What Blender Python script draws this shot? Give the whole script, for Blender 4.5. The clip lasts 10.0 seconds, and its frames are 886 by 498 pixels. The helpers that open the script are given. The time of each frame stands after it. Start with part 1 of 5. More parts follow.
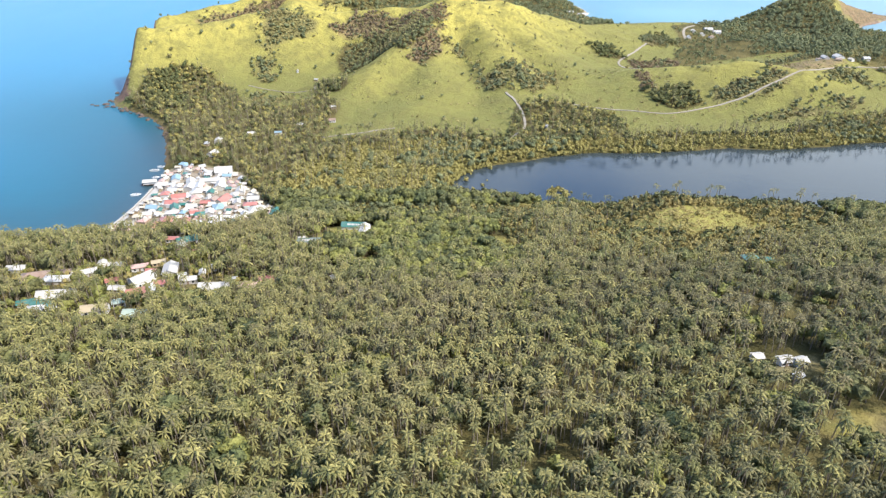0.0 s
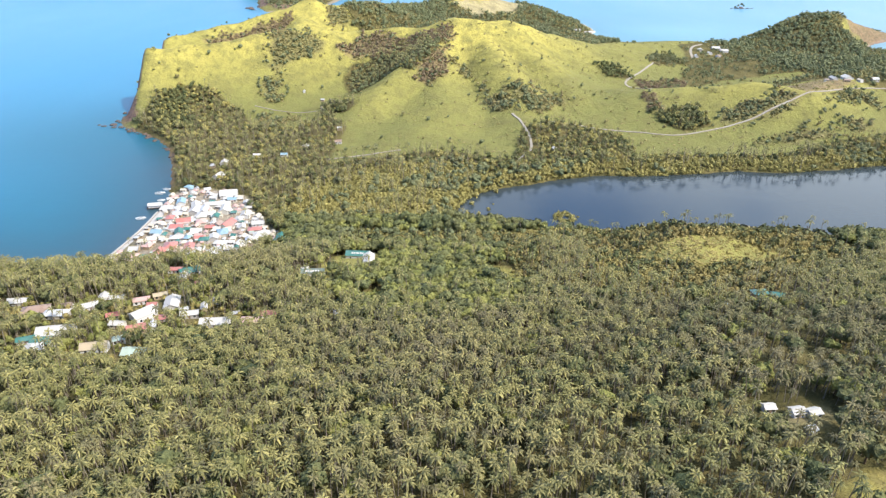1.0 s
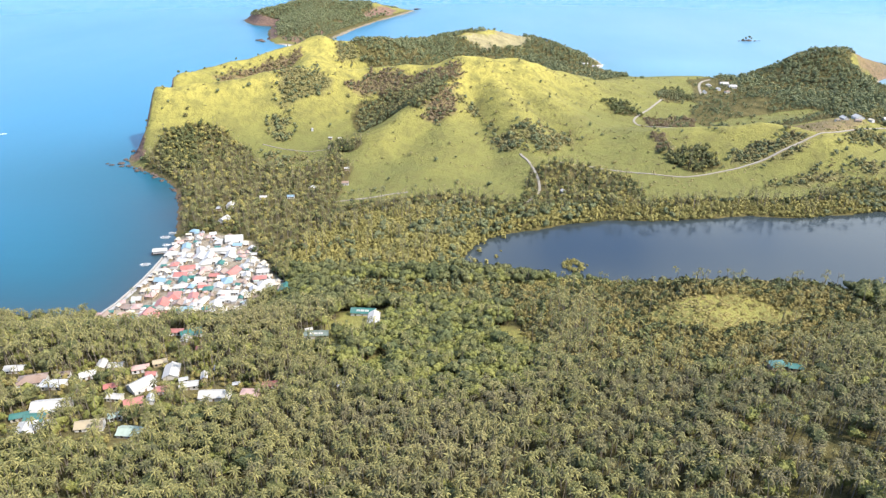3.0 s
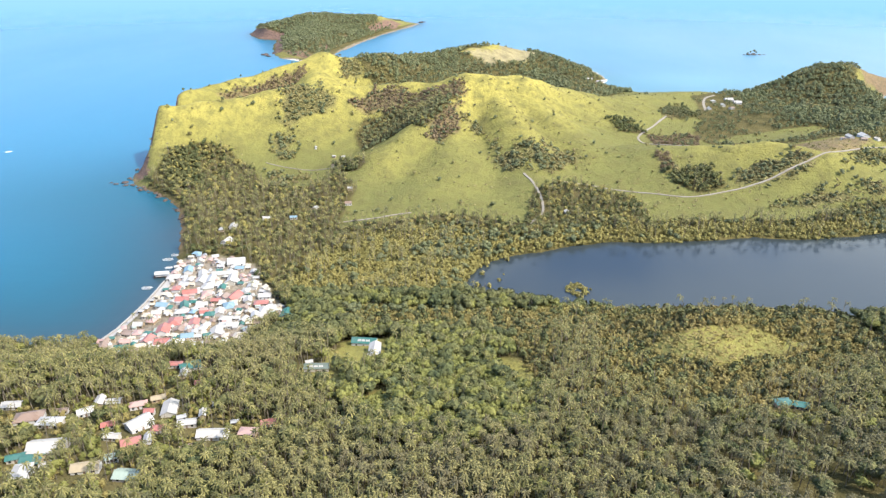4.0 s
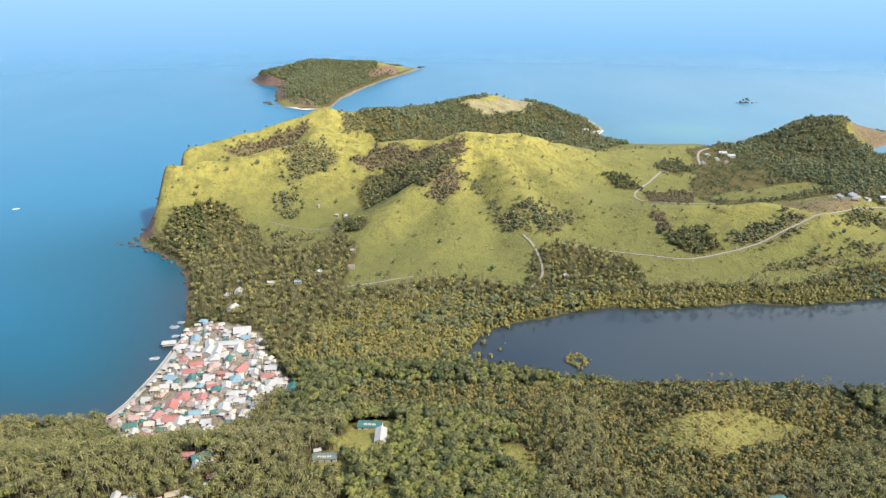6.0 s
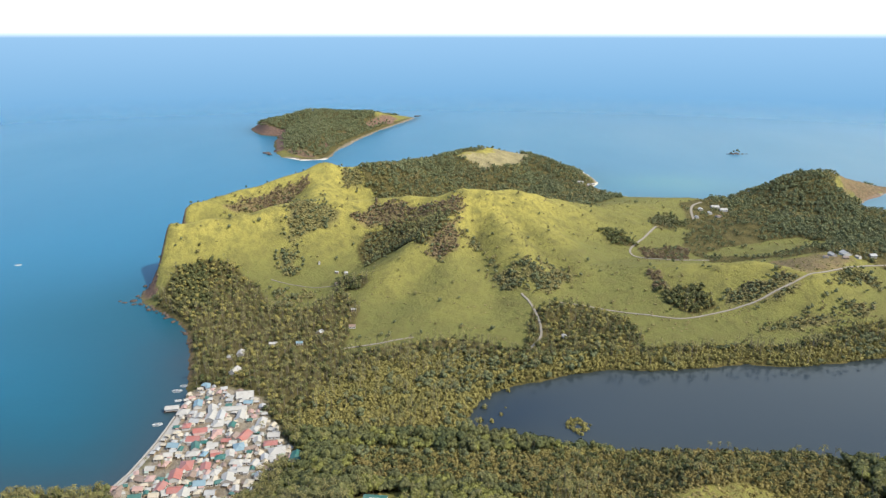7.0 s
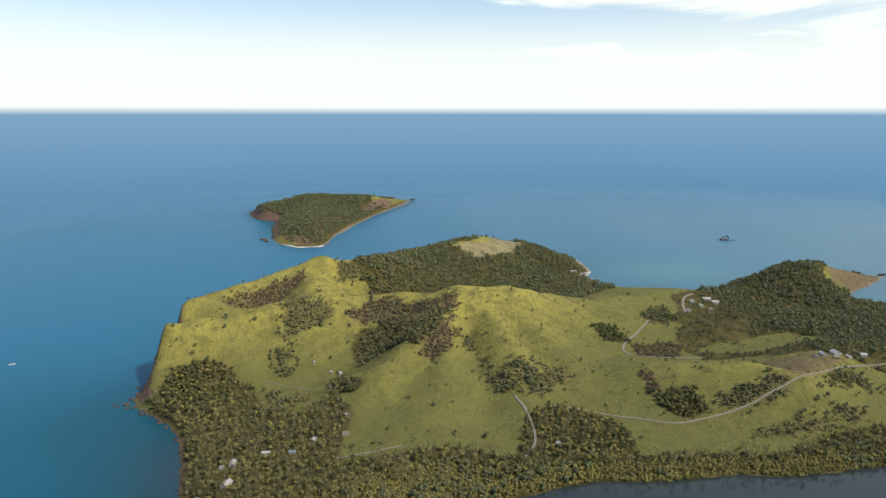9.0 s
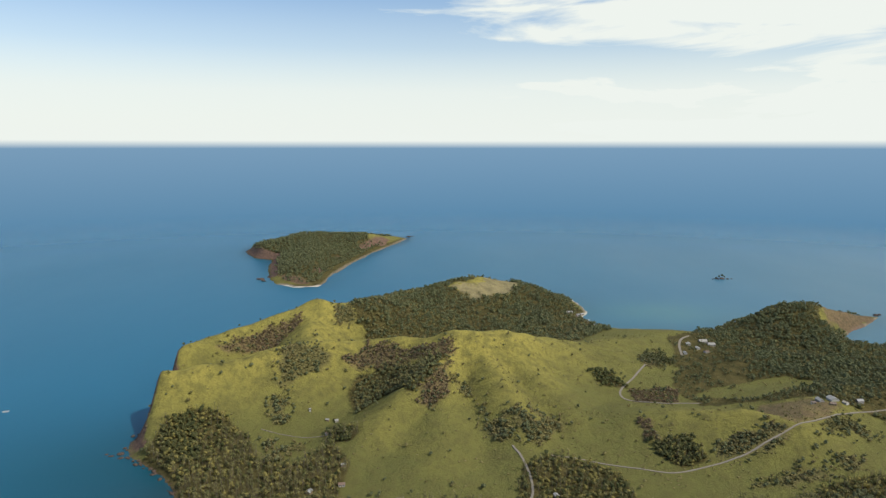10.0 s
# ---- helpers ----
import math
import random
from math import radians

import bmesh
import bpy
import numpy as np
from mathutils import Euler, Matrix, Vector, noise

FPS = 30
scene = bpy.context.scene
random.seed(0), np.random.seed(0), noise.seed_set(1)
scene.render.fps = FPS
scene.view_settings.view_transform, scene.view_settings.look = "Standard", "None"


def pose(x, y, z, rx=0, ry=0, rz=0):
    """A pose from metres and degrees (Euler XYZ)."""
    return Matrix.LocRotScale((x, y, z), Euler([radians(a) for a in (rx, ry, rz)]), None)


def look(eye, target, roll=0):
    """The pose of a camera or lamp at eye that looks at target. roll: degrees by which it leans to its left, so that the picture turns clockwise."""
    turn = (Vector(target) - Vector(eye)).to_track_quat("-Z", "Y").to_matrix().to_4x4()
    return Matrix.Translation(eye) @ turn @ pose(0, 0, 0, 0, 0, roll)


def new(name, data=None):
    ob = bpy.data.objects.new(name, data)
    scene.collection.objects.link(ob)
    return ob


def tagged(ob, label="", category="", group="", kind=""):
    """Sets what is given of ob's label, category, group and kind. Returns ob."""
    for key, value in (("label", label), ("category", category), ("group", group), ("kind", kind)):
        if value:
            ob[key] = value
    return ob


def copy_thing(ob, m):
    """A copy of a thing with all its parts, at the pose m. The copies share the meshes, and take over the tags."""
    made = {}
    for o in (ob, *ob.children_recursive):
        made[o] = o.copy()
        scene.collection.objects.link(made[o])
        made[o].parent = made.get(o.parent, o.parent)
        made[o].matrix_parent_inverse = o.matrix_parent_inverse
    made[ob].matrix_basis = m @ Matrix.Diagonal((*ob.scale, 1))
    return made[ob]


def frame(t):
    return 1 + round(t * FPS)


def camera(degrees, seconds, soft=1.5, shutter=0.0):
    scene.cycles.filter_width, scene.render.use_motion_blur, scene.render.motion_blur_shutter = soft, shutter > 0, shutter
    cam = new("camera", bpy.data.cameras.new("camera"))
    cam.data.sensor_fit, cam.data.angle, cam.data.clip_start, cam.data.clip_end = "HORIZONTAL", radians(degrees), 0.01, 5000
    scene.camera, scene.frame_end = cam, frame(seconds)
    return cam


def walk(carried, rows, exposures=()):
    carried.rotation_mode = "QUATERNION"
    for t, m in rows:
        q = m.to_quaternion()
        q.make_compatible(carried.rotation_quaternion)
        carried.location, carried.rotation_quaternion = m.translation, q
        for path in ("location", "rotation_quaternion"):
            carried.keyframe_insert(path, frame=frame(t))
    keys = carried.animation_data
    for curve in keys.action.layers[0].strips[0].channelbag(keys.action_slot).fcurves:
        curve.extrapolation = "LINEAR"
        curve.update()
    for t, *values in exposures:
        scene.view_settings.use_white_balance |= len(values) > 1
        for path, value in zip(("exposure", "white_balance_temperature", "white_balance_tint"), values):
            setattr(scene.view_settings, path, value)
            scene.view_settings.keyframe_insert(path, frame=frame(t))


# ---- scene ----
SIZE = 1.8  # metres to one unit of the plan in which the land, the plants and the sites below are drawn
cam = camera(66.0, 10.0, soft=1.35)
PATH = [  # seconds, place, tilt, lean, heading
    (0.0, 0.0, 0.0, 251.8, 62.65, -0.09, -0.00),
    (0.5, 0.6, 4.7, 255.7, 63.20, -0.04, 0.31),
    (1.0, 1.1, 9.2, 259.9, 63.71, -0.00, 0.58),
    (1.5, 1.0, 13.7, 263.9, 64.24, 0.01, 0.74),
    (2.0, 0.9, 18.3, 268.1, 64.73, 0.02, 0.87),
    (2.5, 0.8, 22.7, 272.6, 65.21, 0.01, 1.04),
    (4.0, 3.1, 35.6, 288.4, 66.41, 0.15, 1.65),
    (4.5, 3.8, 39.6, 295.0, 66.76, 0.20, 1.73),
    (5.0, 3.4, 43.1, 301.1, 67.05, 0.19, 1.71),
    (5.5, 1.8, 40.3, 313.6, 67.75, 0.16, 1.62),
    (6.0, -1.3, 35.3, 328.3, 69.15, 0.09, 1.46),
    (6.5, -4.4, 30.9, 343.4, 70.81, 0.02, 1.28),
    (7.0, -7.9, 30.3, 356.2, 72.57, -0.05, 1.02),
    (7.5, -10.4, 29.7, 368.1, 74.03, -0.11, 0.80),
    (8.0, -10.1, 29.1, 379.5, 75.60, -0.10, 0.68),
    (8.5, -7.1, 27.1, 390.3, 77.27, -0.07, 0.69),
    (9.0, -5.0, 26.6, 400.4, 78.64, -0.05, 0.67),
    (9.5, -3.6, 25.2, 410.7, 79.95, -0.04, 0.60),
    (10.0, -5.2, 24.4, 422.3, 81.38, -0.03, 0.36),
]
walk(cam, [(t, pose(*p)) for t, *p in PATH],
     exposures=[(0.0, 1.06, 6150, 16), (2.5, 1.08, 6150, 16), (5.0, 0.94, 6300, 15), (7.0, 0.42, 6400, 13), (8.5, -0.05, 6500, 12), (10.0, -0.42, 6600, 12)])

# ---- daylight: LIGHT ----
SUN_FROM = Vector((0.68, -0.36, 0.82)).normalized()
world = bpy.data.worlds.new("sky")
scene.world = world
world.use_nodes = True
wn, wl = world.node_tree.nodes, world.node_tree.links
wn.clear()


def wnode(kind, **values):
    n = wn.new(kind)
    for key, value in values.items():
        n.inputs[key].default_value = value
    return n


sky = wn.new("ShaderNodeTexSky")
sky.sky_type, sky.sun_disc = "NISHITA", False
sky.sun_elevation = math.asin(SUN_FROM.z)
sky.sun_rotation = math.atan2(SUN_FROM.x, SUN_FROM.y)
sky.altitude, sky.air_density, sky.dust_density, sky.ozone_density = 200, 1.15, 0.5, 2.2
coords = wn.new("ShaderNodeTexCoord")
split = wn.new("ShaderNodeSeparateXYZ")
wl.new(coords.outputs["Generated"], split.inputs[0])
# a veil of bright haze over the horizon and long thin banks of cloud above it
low = wn.new("ShaderNodeValToRGB")
low.color_ramp.elements[0].position, low.color_ramp.elements[0].color = 0.0, (1, 1, 1, 1)
low.color_ramp.elements[1].position, low.color_ramp.elements[1].color = 0.21, (0, 0, 0, 1)
mid = low.color_ramp.elements.new(0.075)
mid.color = (0.86, 0.86, 0.86, 1)
high = low.color_ramp.elements.new(0.135)
high.color = (0.30, 0.30, 0.30, 1)
wl.new(split.outputs["Z"], low.inputs[0])
stretch = wn.new("ShaderNodeMapping")
stretch.inputs["Scale"].default_value = (2.2, 2.2, 13.0)
stretch.inputs["Location"].default_value = (0.35, 0.2, 0.4)
wl.new(coords.outputs["Generated"], stretch.inputs[0])
cloud = wnode("ShaderNodeTexNoise", Scale=1.6, Detail=7.0, Roughness=0.55, Distortion=0.4)
wl.new(stretch.outputs[0], cloud.inputs["Vector"])
shape = wn.new("ShaderNodeMapRange")
shape.inputs["From Min"].default_value, shape.inputs["From Max"].default_value = 0.50, 0.64
lean = wn.new("ShaderNodeMath")
lean.operation = "MULTIPLY_ADD"
lean.inputs[1].default_value = 0.42
wl.new(split.outputs["X"], lean.inputs[0])
wl.new(cloud.outputs[0], lean.inputs[2])
wl.new(lean.outputs[0], shape.inputs["Value"])
veil = wn.new("ShaderNodeMath")
veil.operation, veil.use_clamp = "MAXIMUM", True
wl.new(low.outputs[0], veil.inputs[0])
wl.new(shape.outputs[0], veil.inputs[1])
pale = wn.new("ShaderNodeMixRGB")
pale.inputs["Color2"].default_value = (7.5, 8.1, 7.7, 1)
wl.new(veil.outputs[0], pale.inputs["Fac"])
clear_blue = wn.new("ShaderNodeMixRGB")
clear_blue.blend_type = "MULTIPLY"
clear_blue.inputs["Fac"].default_value, clear_blue.inputs["Color2"].default_value = 1.0, (1.0, 1.10, 1.20, 1)
wl.new(sky.outputs[0], clear_blue.inputs["Color1"])
wl.new(clear_blue.outputs[0], pale.inputs["Color1"])
# the far sea below the horizon, past the edge of the sheet of water
below = wn.new("ShaderNodeMapRange")
below.inputs["From Min"].default_value, below.inputs["From Max"].default_value = -0.004, 0.007
wl.new(split.outputs["Z"], below.inputs["Value"])
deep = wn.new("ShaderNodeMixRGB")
# part of the glowing backdrop, with haze painted as paler colour towards the horizon
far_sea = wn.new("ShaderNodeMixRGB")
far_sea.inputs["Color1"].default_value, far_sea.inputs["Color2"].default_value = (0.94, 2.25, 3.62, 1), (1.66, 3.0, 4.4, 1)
sea_haze = wn.new("ShaderNodeMapRange")
sea_haze.inputs["From Min"].default_value, sea_haze.inputs["From Max"].default_value = -0.10, 0.0
wl.new(split.outputs["Z"], sea_haze.inputs["Value"])
wl.new(sea_haze.outputs[0], far_sea.inputs["Fac"])
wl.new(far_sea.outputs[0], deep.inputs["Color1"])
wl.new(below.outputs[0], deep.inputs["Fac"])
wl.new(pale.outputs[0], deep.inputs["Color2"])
shine = wnode("ShaderNodeBackground", Strength=0.15)
wl.new(deep.outputs[0], shine.inputs["Color"])
sky_out = wn.new("ShaderNodeOutputWorld")
wl.new(shine.outputs[0], sky_out.inputs["Surface"])

sun = new("sun", bpy.data.lights.new("sun", "SUN"))
sun.data.energy, sun.data.angle, sun.data.color = 4.0, radians(0.6), (1.0, 0.93, 0.80)
sun.matrix_world = look(SUN_FROM * 900, (0, 0, 0))

# ---- materials ----


class Skin:
    """A node material with a principled surface."""

    def __init__(self, name, rough_value=0.8, metal=0.0, spec=0.3):
        self.m = bpy.data.materials.new(name)
        self.m.use_nodes = True
        self.n, self.l = self.m.node_tree.nodes, self.m.node_tree.links
        self.p = self.n["Principled BSDF"]
        self.p.inputs["Roughness"].default_value, self.p.inputs["Metallic"].default_value = rough_value, metal
        self.p.inputs["Specular IOR Level"].default_value = spec

    def noise(self, size, detail=4.0, roughness=0.6, scale=(1, 1, 1), local=False):
        """Noise with features of the given size in plan units."""
        t = self.n.new("ShaderNodeTexNoise")
        t.inputs["Scale"].default_value, t.inputs["Detail"].default_value, t.inputs["Roughness"].default_value = 1 / (size if local else size * SIZE), detail, roughness
        if local:
            where = self.n.new("ShaderNodeTexCoord").outputs["Object"]
        else:
            where = self.n.new("ShaderNodeNewGeometry").outputs["Position"]
        m = self.n.new("ShaderNodeMapping")
        m.inputs["Scale"].default_value = scale
        self.l.new(where, m.inputs[0])
        self.l.new(m.outputs[0], t.inputs["Vector"])
        return t.outputs[0]

    def span(self, value, a, b, to=(0, 1)):
        r = self.n.new("ShaderNodeMapRange")
        for key, v in zip(("From Min", "From Max", "To Min", "To Max"), (a, b, *to)):
            r.inputs[key].default_value = v
        self.l.new(value, r.inputs["Value"])
        return r.outputs[0]

    def mix(self, fac, a, b, how="MIX"):
        x = self.n.new("ShaderNodeMixRGB")
        x.blend_type = how
        for key, v in (("Fac", fac), ("Color1", a), ("Color2", b)):
            if isinstance(v, (int, float)):
                x.inputs[key].default_value = v
            elif isinstance(v, tuple):
                x.inputs[key].default_value = (*v, 1)
            else:
                self.l.new(v, x.inputs[key])
        return x.outputs[0]

    def math(self, how, a, b):
        x = self.n.new("ShaderNodeMath")
        x.operation = how
        for i, v in enumerate((a, b)):
            if isinstance(v, (int, float)):
                x.inputs[i].default_value = v
            else:
                self.l.new(v, x.inputs[i])
        return x.outputs[0]

    def attribute(self, name):
        a = self.n.new("ShaderNodeAttribute")
        a.attribute_name = name
        return a.outputs["Fac"]

    def chance(self):
        """From 0 to 1, one value for each object and each stored tint."""
        o = self.n.new("ShaderNodeObjectInfo").outputs["Random"]
        return self.math("FRACT", self.math("ADD", o, self.attribute("tint")), 0)

    def islands(self):
        return self.n.new("ShaderNodeNewGeometry").outputs["Random Per Island"]

    def colour(self, value):
        self.l.new(value, self.p.inputs["Base Color"])
        return self

    def bump(self, value, strength, distance):
        b = self.n.new("ShaderNodeBump")
        b.inputs["Strength"].default_value, b.inputs["Distance"].default_value = strength, distance * SIZE
        self.l.new(value, b.inputs["Height"])
        self.l.new(b.outputs[0], self.p.inputs["Normal"])
        return self


def earth():
    s = Skin("hill_grass_and_soil", 0.95, spec=0.1)
    broad, middle, fine = s.noise(75, 3), s.noise(13, 5), s.noise(1.9, 6, 0.7)
    dry = s.span(s.math("ADD", s.math("MULTIPLY", broad, 0.5), s.math("MULTIPLY", s.attribute("dry"), 0.62)), 0.34, 0.80)
    grass = s.mix(dry, (0.146, 0.147, 0.046), (0.332, 0.287, 0.071))
    grass = s.mix(s.span(middle, 0.46, 0.72), grass, (0.129, 0.121, 0.042))
    grass = s.mix(s.span(s.noise(5.5, 5, 0.65, (1.6, 0.8, 1)), 0.50, 0.68, (0, 0.65)), grass, (0.120, 0.109, 0.038))
    grass = s.mix(s.span(fine, 0.40, 0.75, (0, 0.34)), grass, (0.105, 0.098, 0.034))
    scrub = s.mix(s.span(fine, 0.35, 0.65), (0.165, 0.140, 0.058), (0.110, 0.106, 0.044))
    brown = s.mix(s.span(s.math("ADD", s.math("MULTIPLY", fine, 0.5), s.math("MULTIPLY", middle, 0.5)), 0.38, 0.62), (0.185, 0.125, 0.075), (0.120, 0.098, 0.055))
    wood = s.mix(s.span(middle, 0.4, 0.65), (0.062, 0.056, 0.020), (0.115, 0.095, 0.036))
    sand = s.mix(s.span(s.math("ADD", s.math("MULTIPLY", fine, 0.5), s.math("MULTIPLY", middle, 0.5)), 0.38, 0.62), (0.31, 0.265, 0.20), (0.16, 0.13, 0.092))
    rock = s.mix(s.span(s.noise(5, 6, 0.7, (1, 1, 2.5)), 0.35, 0.65), (0.22, 0.135, 0.095), (0.085, 0.06, 0.048))
    c = s.mix(s.span(s.attribute("scrub"), 0.25, 0.75), grass, scrub)
    c = s.mix(s.span(s.attribute("brown"), 0.2, 0.8, (0, 0.8)), c, brown)
    c = s.mix(s.span(s.attribute("wood"), 0.3, 0.7), c, wood)
    c = s.mix(s.span(s.attribute("sand"), 0.3, 0.7), c, sand)
    c = s.mix(s.span(s.attribute("rock"), 0.35, 0.65), c, rock)
    c = s.mix(s.span(s.attribute("sand"), 0.80, 0.95), c, (0.56, 0.52, 0.44))
    s.colour(c)
    s.bump(s.math("ADD", fine, s.math("MULTIPLY", middle, 2.5)), 0.9, 1.2)
    return s.m


def water(name, deep_colour, shallow_colour, ripple, gloss, low_gloss=0.3):
    s = Skin(name, 0.3, spec=gloss)
    s.p.inputs["IOR"].default_value = 1.33
    s.p.inputs["Specular Tint"].default_value = (0.41, 0.69, 0.99, 1)
    drift = s.span(s.noise(420, 4, 0.6, (1, 0.35, 1)), 0.35, 0.65)
    tone = s.mix(s.math("MULTIPLY", drift, 0.2), deep_colour, tuple(v * 1.5 for v in deep_colour))
    tone = s.mix(s.attribute("shallow"), tone, shallow_colour)
    tone = s.mix(s.attribute("bay"), tone, (0.045, 0.170, 0.200))
    s.colour(s.mix(s.attribute("silt"), tone, (0.046, 0.052, 0.062)))
    s.l.new(s.span(s.noise(160, 4, 0.6, (1, 0.4, 1)), 0.3, 0.7, (low_gloss, low_gloss + 0.03)), s.p.inputs["Roughness"])
    # the last kilometres turn transparent and show the hazy far sea of the backdrop
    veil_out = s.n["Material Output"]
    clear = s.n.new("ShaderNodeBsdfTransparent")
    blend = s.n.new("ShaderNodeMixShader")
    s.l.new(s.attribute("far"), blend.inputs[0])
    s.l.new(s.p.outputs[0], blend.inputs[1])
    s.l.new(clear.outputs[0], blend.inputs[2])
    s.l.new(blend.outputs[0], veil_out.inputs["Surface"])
    s.bump(s.math("ADD", s.noise(2.6, 3, 0.6, (1, 2.0, 1)), s.math("MULTIPLY", s.noise(14, 3, 0.6, (1, 2.2, 1)), 1.5)), ripple, 0.5)
    return s.m


def leaves(name, dark, light, third, gloss=0.45, highlight=0.35, vary=1.0, gap_shade=0.75):
    s = Skin(name, gloss, spec=0.14)
    c = s.mix(s.span(s.chance(), 0, 1, (0.5 - 0.5 * vary, 0.5 + 0.5 * vary)), dark, light)
    c = s.mix(s.span(s.noise(38, 3), 0.45, 0.7), c, third)
    # each leaf island darkens at random, and some are painted as sunlit highlights
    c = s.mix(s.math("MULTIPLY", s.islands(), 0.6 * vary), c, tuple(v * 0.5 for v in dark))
    c = s.mix(s.span(s.islands(), 0.0, 0.25, (highlight, 0)), c, tuple(min(1.0, v * 1.3) for v in light))
    # noise paints shaded gaps between leaves into the colour, and drives the bump
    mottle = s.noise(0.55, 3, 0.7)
    c = s.mix(s.span(mottle, 0.42, 0.66, (0, gap_shade)), c, tuple(v * 0.42 for v in dark))
    s.colour(c)
    s.bump(mottle, 1.0, 0.5)
    return s.m


def wood_skin(name, a, b):
    s = Skin(name, 0.9, spec=0.1)
    s.colour(s.mix(s.span(s.noise(0.5, 4, 0.6, (1, 1, 3)), 0.35, 0.65), a, b))
    return s.m


def painted(name, colour, gloss=0.5, wear=0.35, metal=0.0):
    """Weathered sheet metal, plaster or timber paint."""
    s = Skin(name, gloss, metal)
    stain = s.noise(1.7, 5, 0.65)
    c = s.mix(s.span(s.noise(6, 3), 0.35, 0.7, (0, wear)), colour, tuple(0.35 * v + 0.16 for v in colour))
    c = s.mix(s.span(stain, 0.52, 0.75, (0, wear)), c, tuple(0.5 * v for v in colour))
    s.colour(s.mix(s.math("MULTIPLY", s.chance(), 0.3), c, tuple(0.6 * v + 0.08 for v in colour)))
    return s.m


EARTH = earth()
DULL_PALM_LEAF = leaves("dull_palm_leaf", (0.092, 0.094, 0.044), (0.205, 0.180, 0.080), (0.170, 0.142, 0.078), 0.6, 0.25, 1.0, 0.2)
SEA = water("open_sea", (0.012, 0.118, 0.202), (0.005, 0.056, 0.070), 0.04, 0.42, 0.33)
LAGOON_WATER = water("lagoon_water", (0.022, 0.034, 0.048), (0.032, 0.040, 0.038), 0.04, 0.23, 0.08)
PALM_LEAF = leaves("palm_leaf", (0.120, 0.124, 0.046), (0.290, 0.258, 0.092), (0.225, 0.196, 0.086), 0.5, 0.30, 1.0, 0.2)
PALM_TRUNK = wood_skin("palm_trunk", (0.22, 0.19, 0.145), (0.12, 0.10, 0.075))
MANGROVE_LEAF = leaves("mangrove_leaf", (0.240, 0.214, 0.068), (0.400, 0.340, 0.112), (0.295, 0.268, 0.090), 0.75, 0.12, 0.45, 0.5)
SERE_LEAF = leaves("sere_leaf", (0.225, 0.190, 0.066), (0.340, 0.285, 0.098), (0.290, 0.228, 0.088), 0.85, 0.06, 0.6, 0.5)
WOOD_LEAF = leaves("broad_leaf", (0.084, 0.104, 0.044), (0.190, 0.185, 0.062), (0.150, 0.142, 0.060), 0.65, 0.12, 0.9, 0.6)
# lighter, bluer leaf for the hill woods, with distance haze put into the colour
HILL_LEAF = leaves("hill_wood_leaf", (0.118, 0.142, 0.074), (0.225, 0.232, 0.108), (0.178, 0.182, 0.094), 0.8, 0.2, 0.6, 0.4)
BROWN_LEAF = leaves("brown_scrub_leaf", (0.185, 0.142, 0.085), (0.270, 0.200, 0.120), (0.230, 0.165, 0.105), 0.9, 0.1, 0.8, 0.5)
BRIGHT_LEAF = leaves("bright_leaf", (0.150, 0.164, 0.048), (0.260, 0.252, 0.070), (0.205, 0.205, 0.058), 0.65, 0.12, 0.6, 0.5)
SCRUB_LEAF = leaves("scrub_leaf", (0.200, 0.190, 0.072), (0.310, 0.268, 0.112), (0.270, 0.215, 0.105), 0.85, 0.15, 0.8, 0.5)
BARK = wood_skin("bark", (0.10, 0.075, 0.05), (0.05, 0.038, 0.028))
ROADWAY = painted("pale_concrete_road", (0.23, 0.20, 0.155), 0.9, 0.5)
CONCRETE = painted("sea_wall_concrete", (0.33, 0.31, 0.275), 0.85, 0.4)
ROOFS = {"white": painted("white_sheet_roof", (0.39, 0.375, 0.34), 0.7, 0.5), "red": painted("red_sheet_roof", (0.34, 0.115, 0.09), 0.5, 0.5),
         "blue": painted("blue_sheet_roof", (0.17, 0.27, 0.32), 0.7, 0.4), "green": painted("green_sheet_roof", (0.018, 0.115, 0.098), 0.85, 0.4),
         "brown": painted("rusted_sheet_roof", (0.22, 0.15, 0.11), 0.7, 0.6), "grey": painted("grey_sheet_roof", (0.37, 0.37, 0.36), 0.6, 0.5),
         "mint": painted("mint_sheet_roof", (0.30, 0.37, 0.305), 0.6, 0.35), "cream": painted("cream_sheet_roof", (0.46, 0.40, 0.30), 0.6, 0.5), "pink": painted("pink_sheet_roof", (0.40, 0.25, 0.21), 0.6, 0.5),
         "moss": painted("mossy_sheet_roof", (0.10, 0.135, 0.105), 0.85, 0.5), "tan": painted("thatch_roof", (0.33, 0.27, 0.17), 0.95, 0.5)}
WALLS = [painted("cream_wall", (0.45, 0.42, 0.35), 0.85), painted("white_wall", (0.52, 0.51, 0.49), 0.85),
         painted("bare_block_wall", (0.36, 0.34, 0.31), 0.9), painted("bamboo_wall", (0.33, 0.25, 0.15), 0.9)]
GLASS = Skin("window_glass", 0.08, spec=0.6).m
GLASS.node_tree.nodes["Principled BSDF"].inputs["Base Color"].default_value = (0.02, 0.025, 0.03, 1)
DOOR = painted("door_paint", (0.16, 0.10, 0.06), 0.6)
ROCK = wood_skin("sea_rock", (0.135, 0.098, 0.078), (0.055, 0.045, 0.040))
HULL = painted("boat_paint", (0.75, 0.75, 0.73), 0.4)


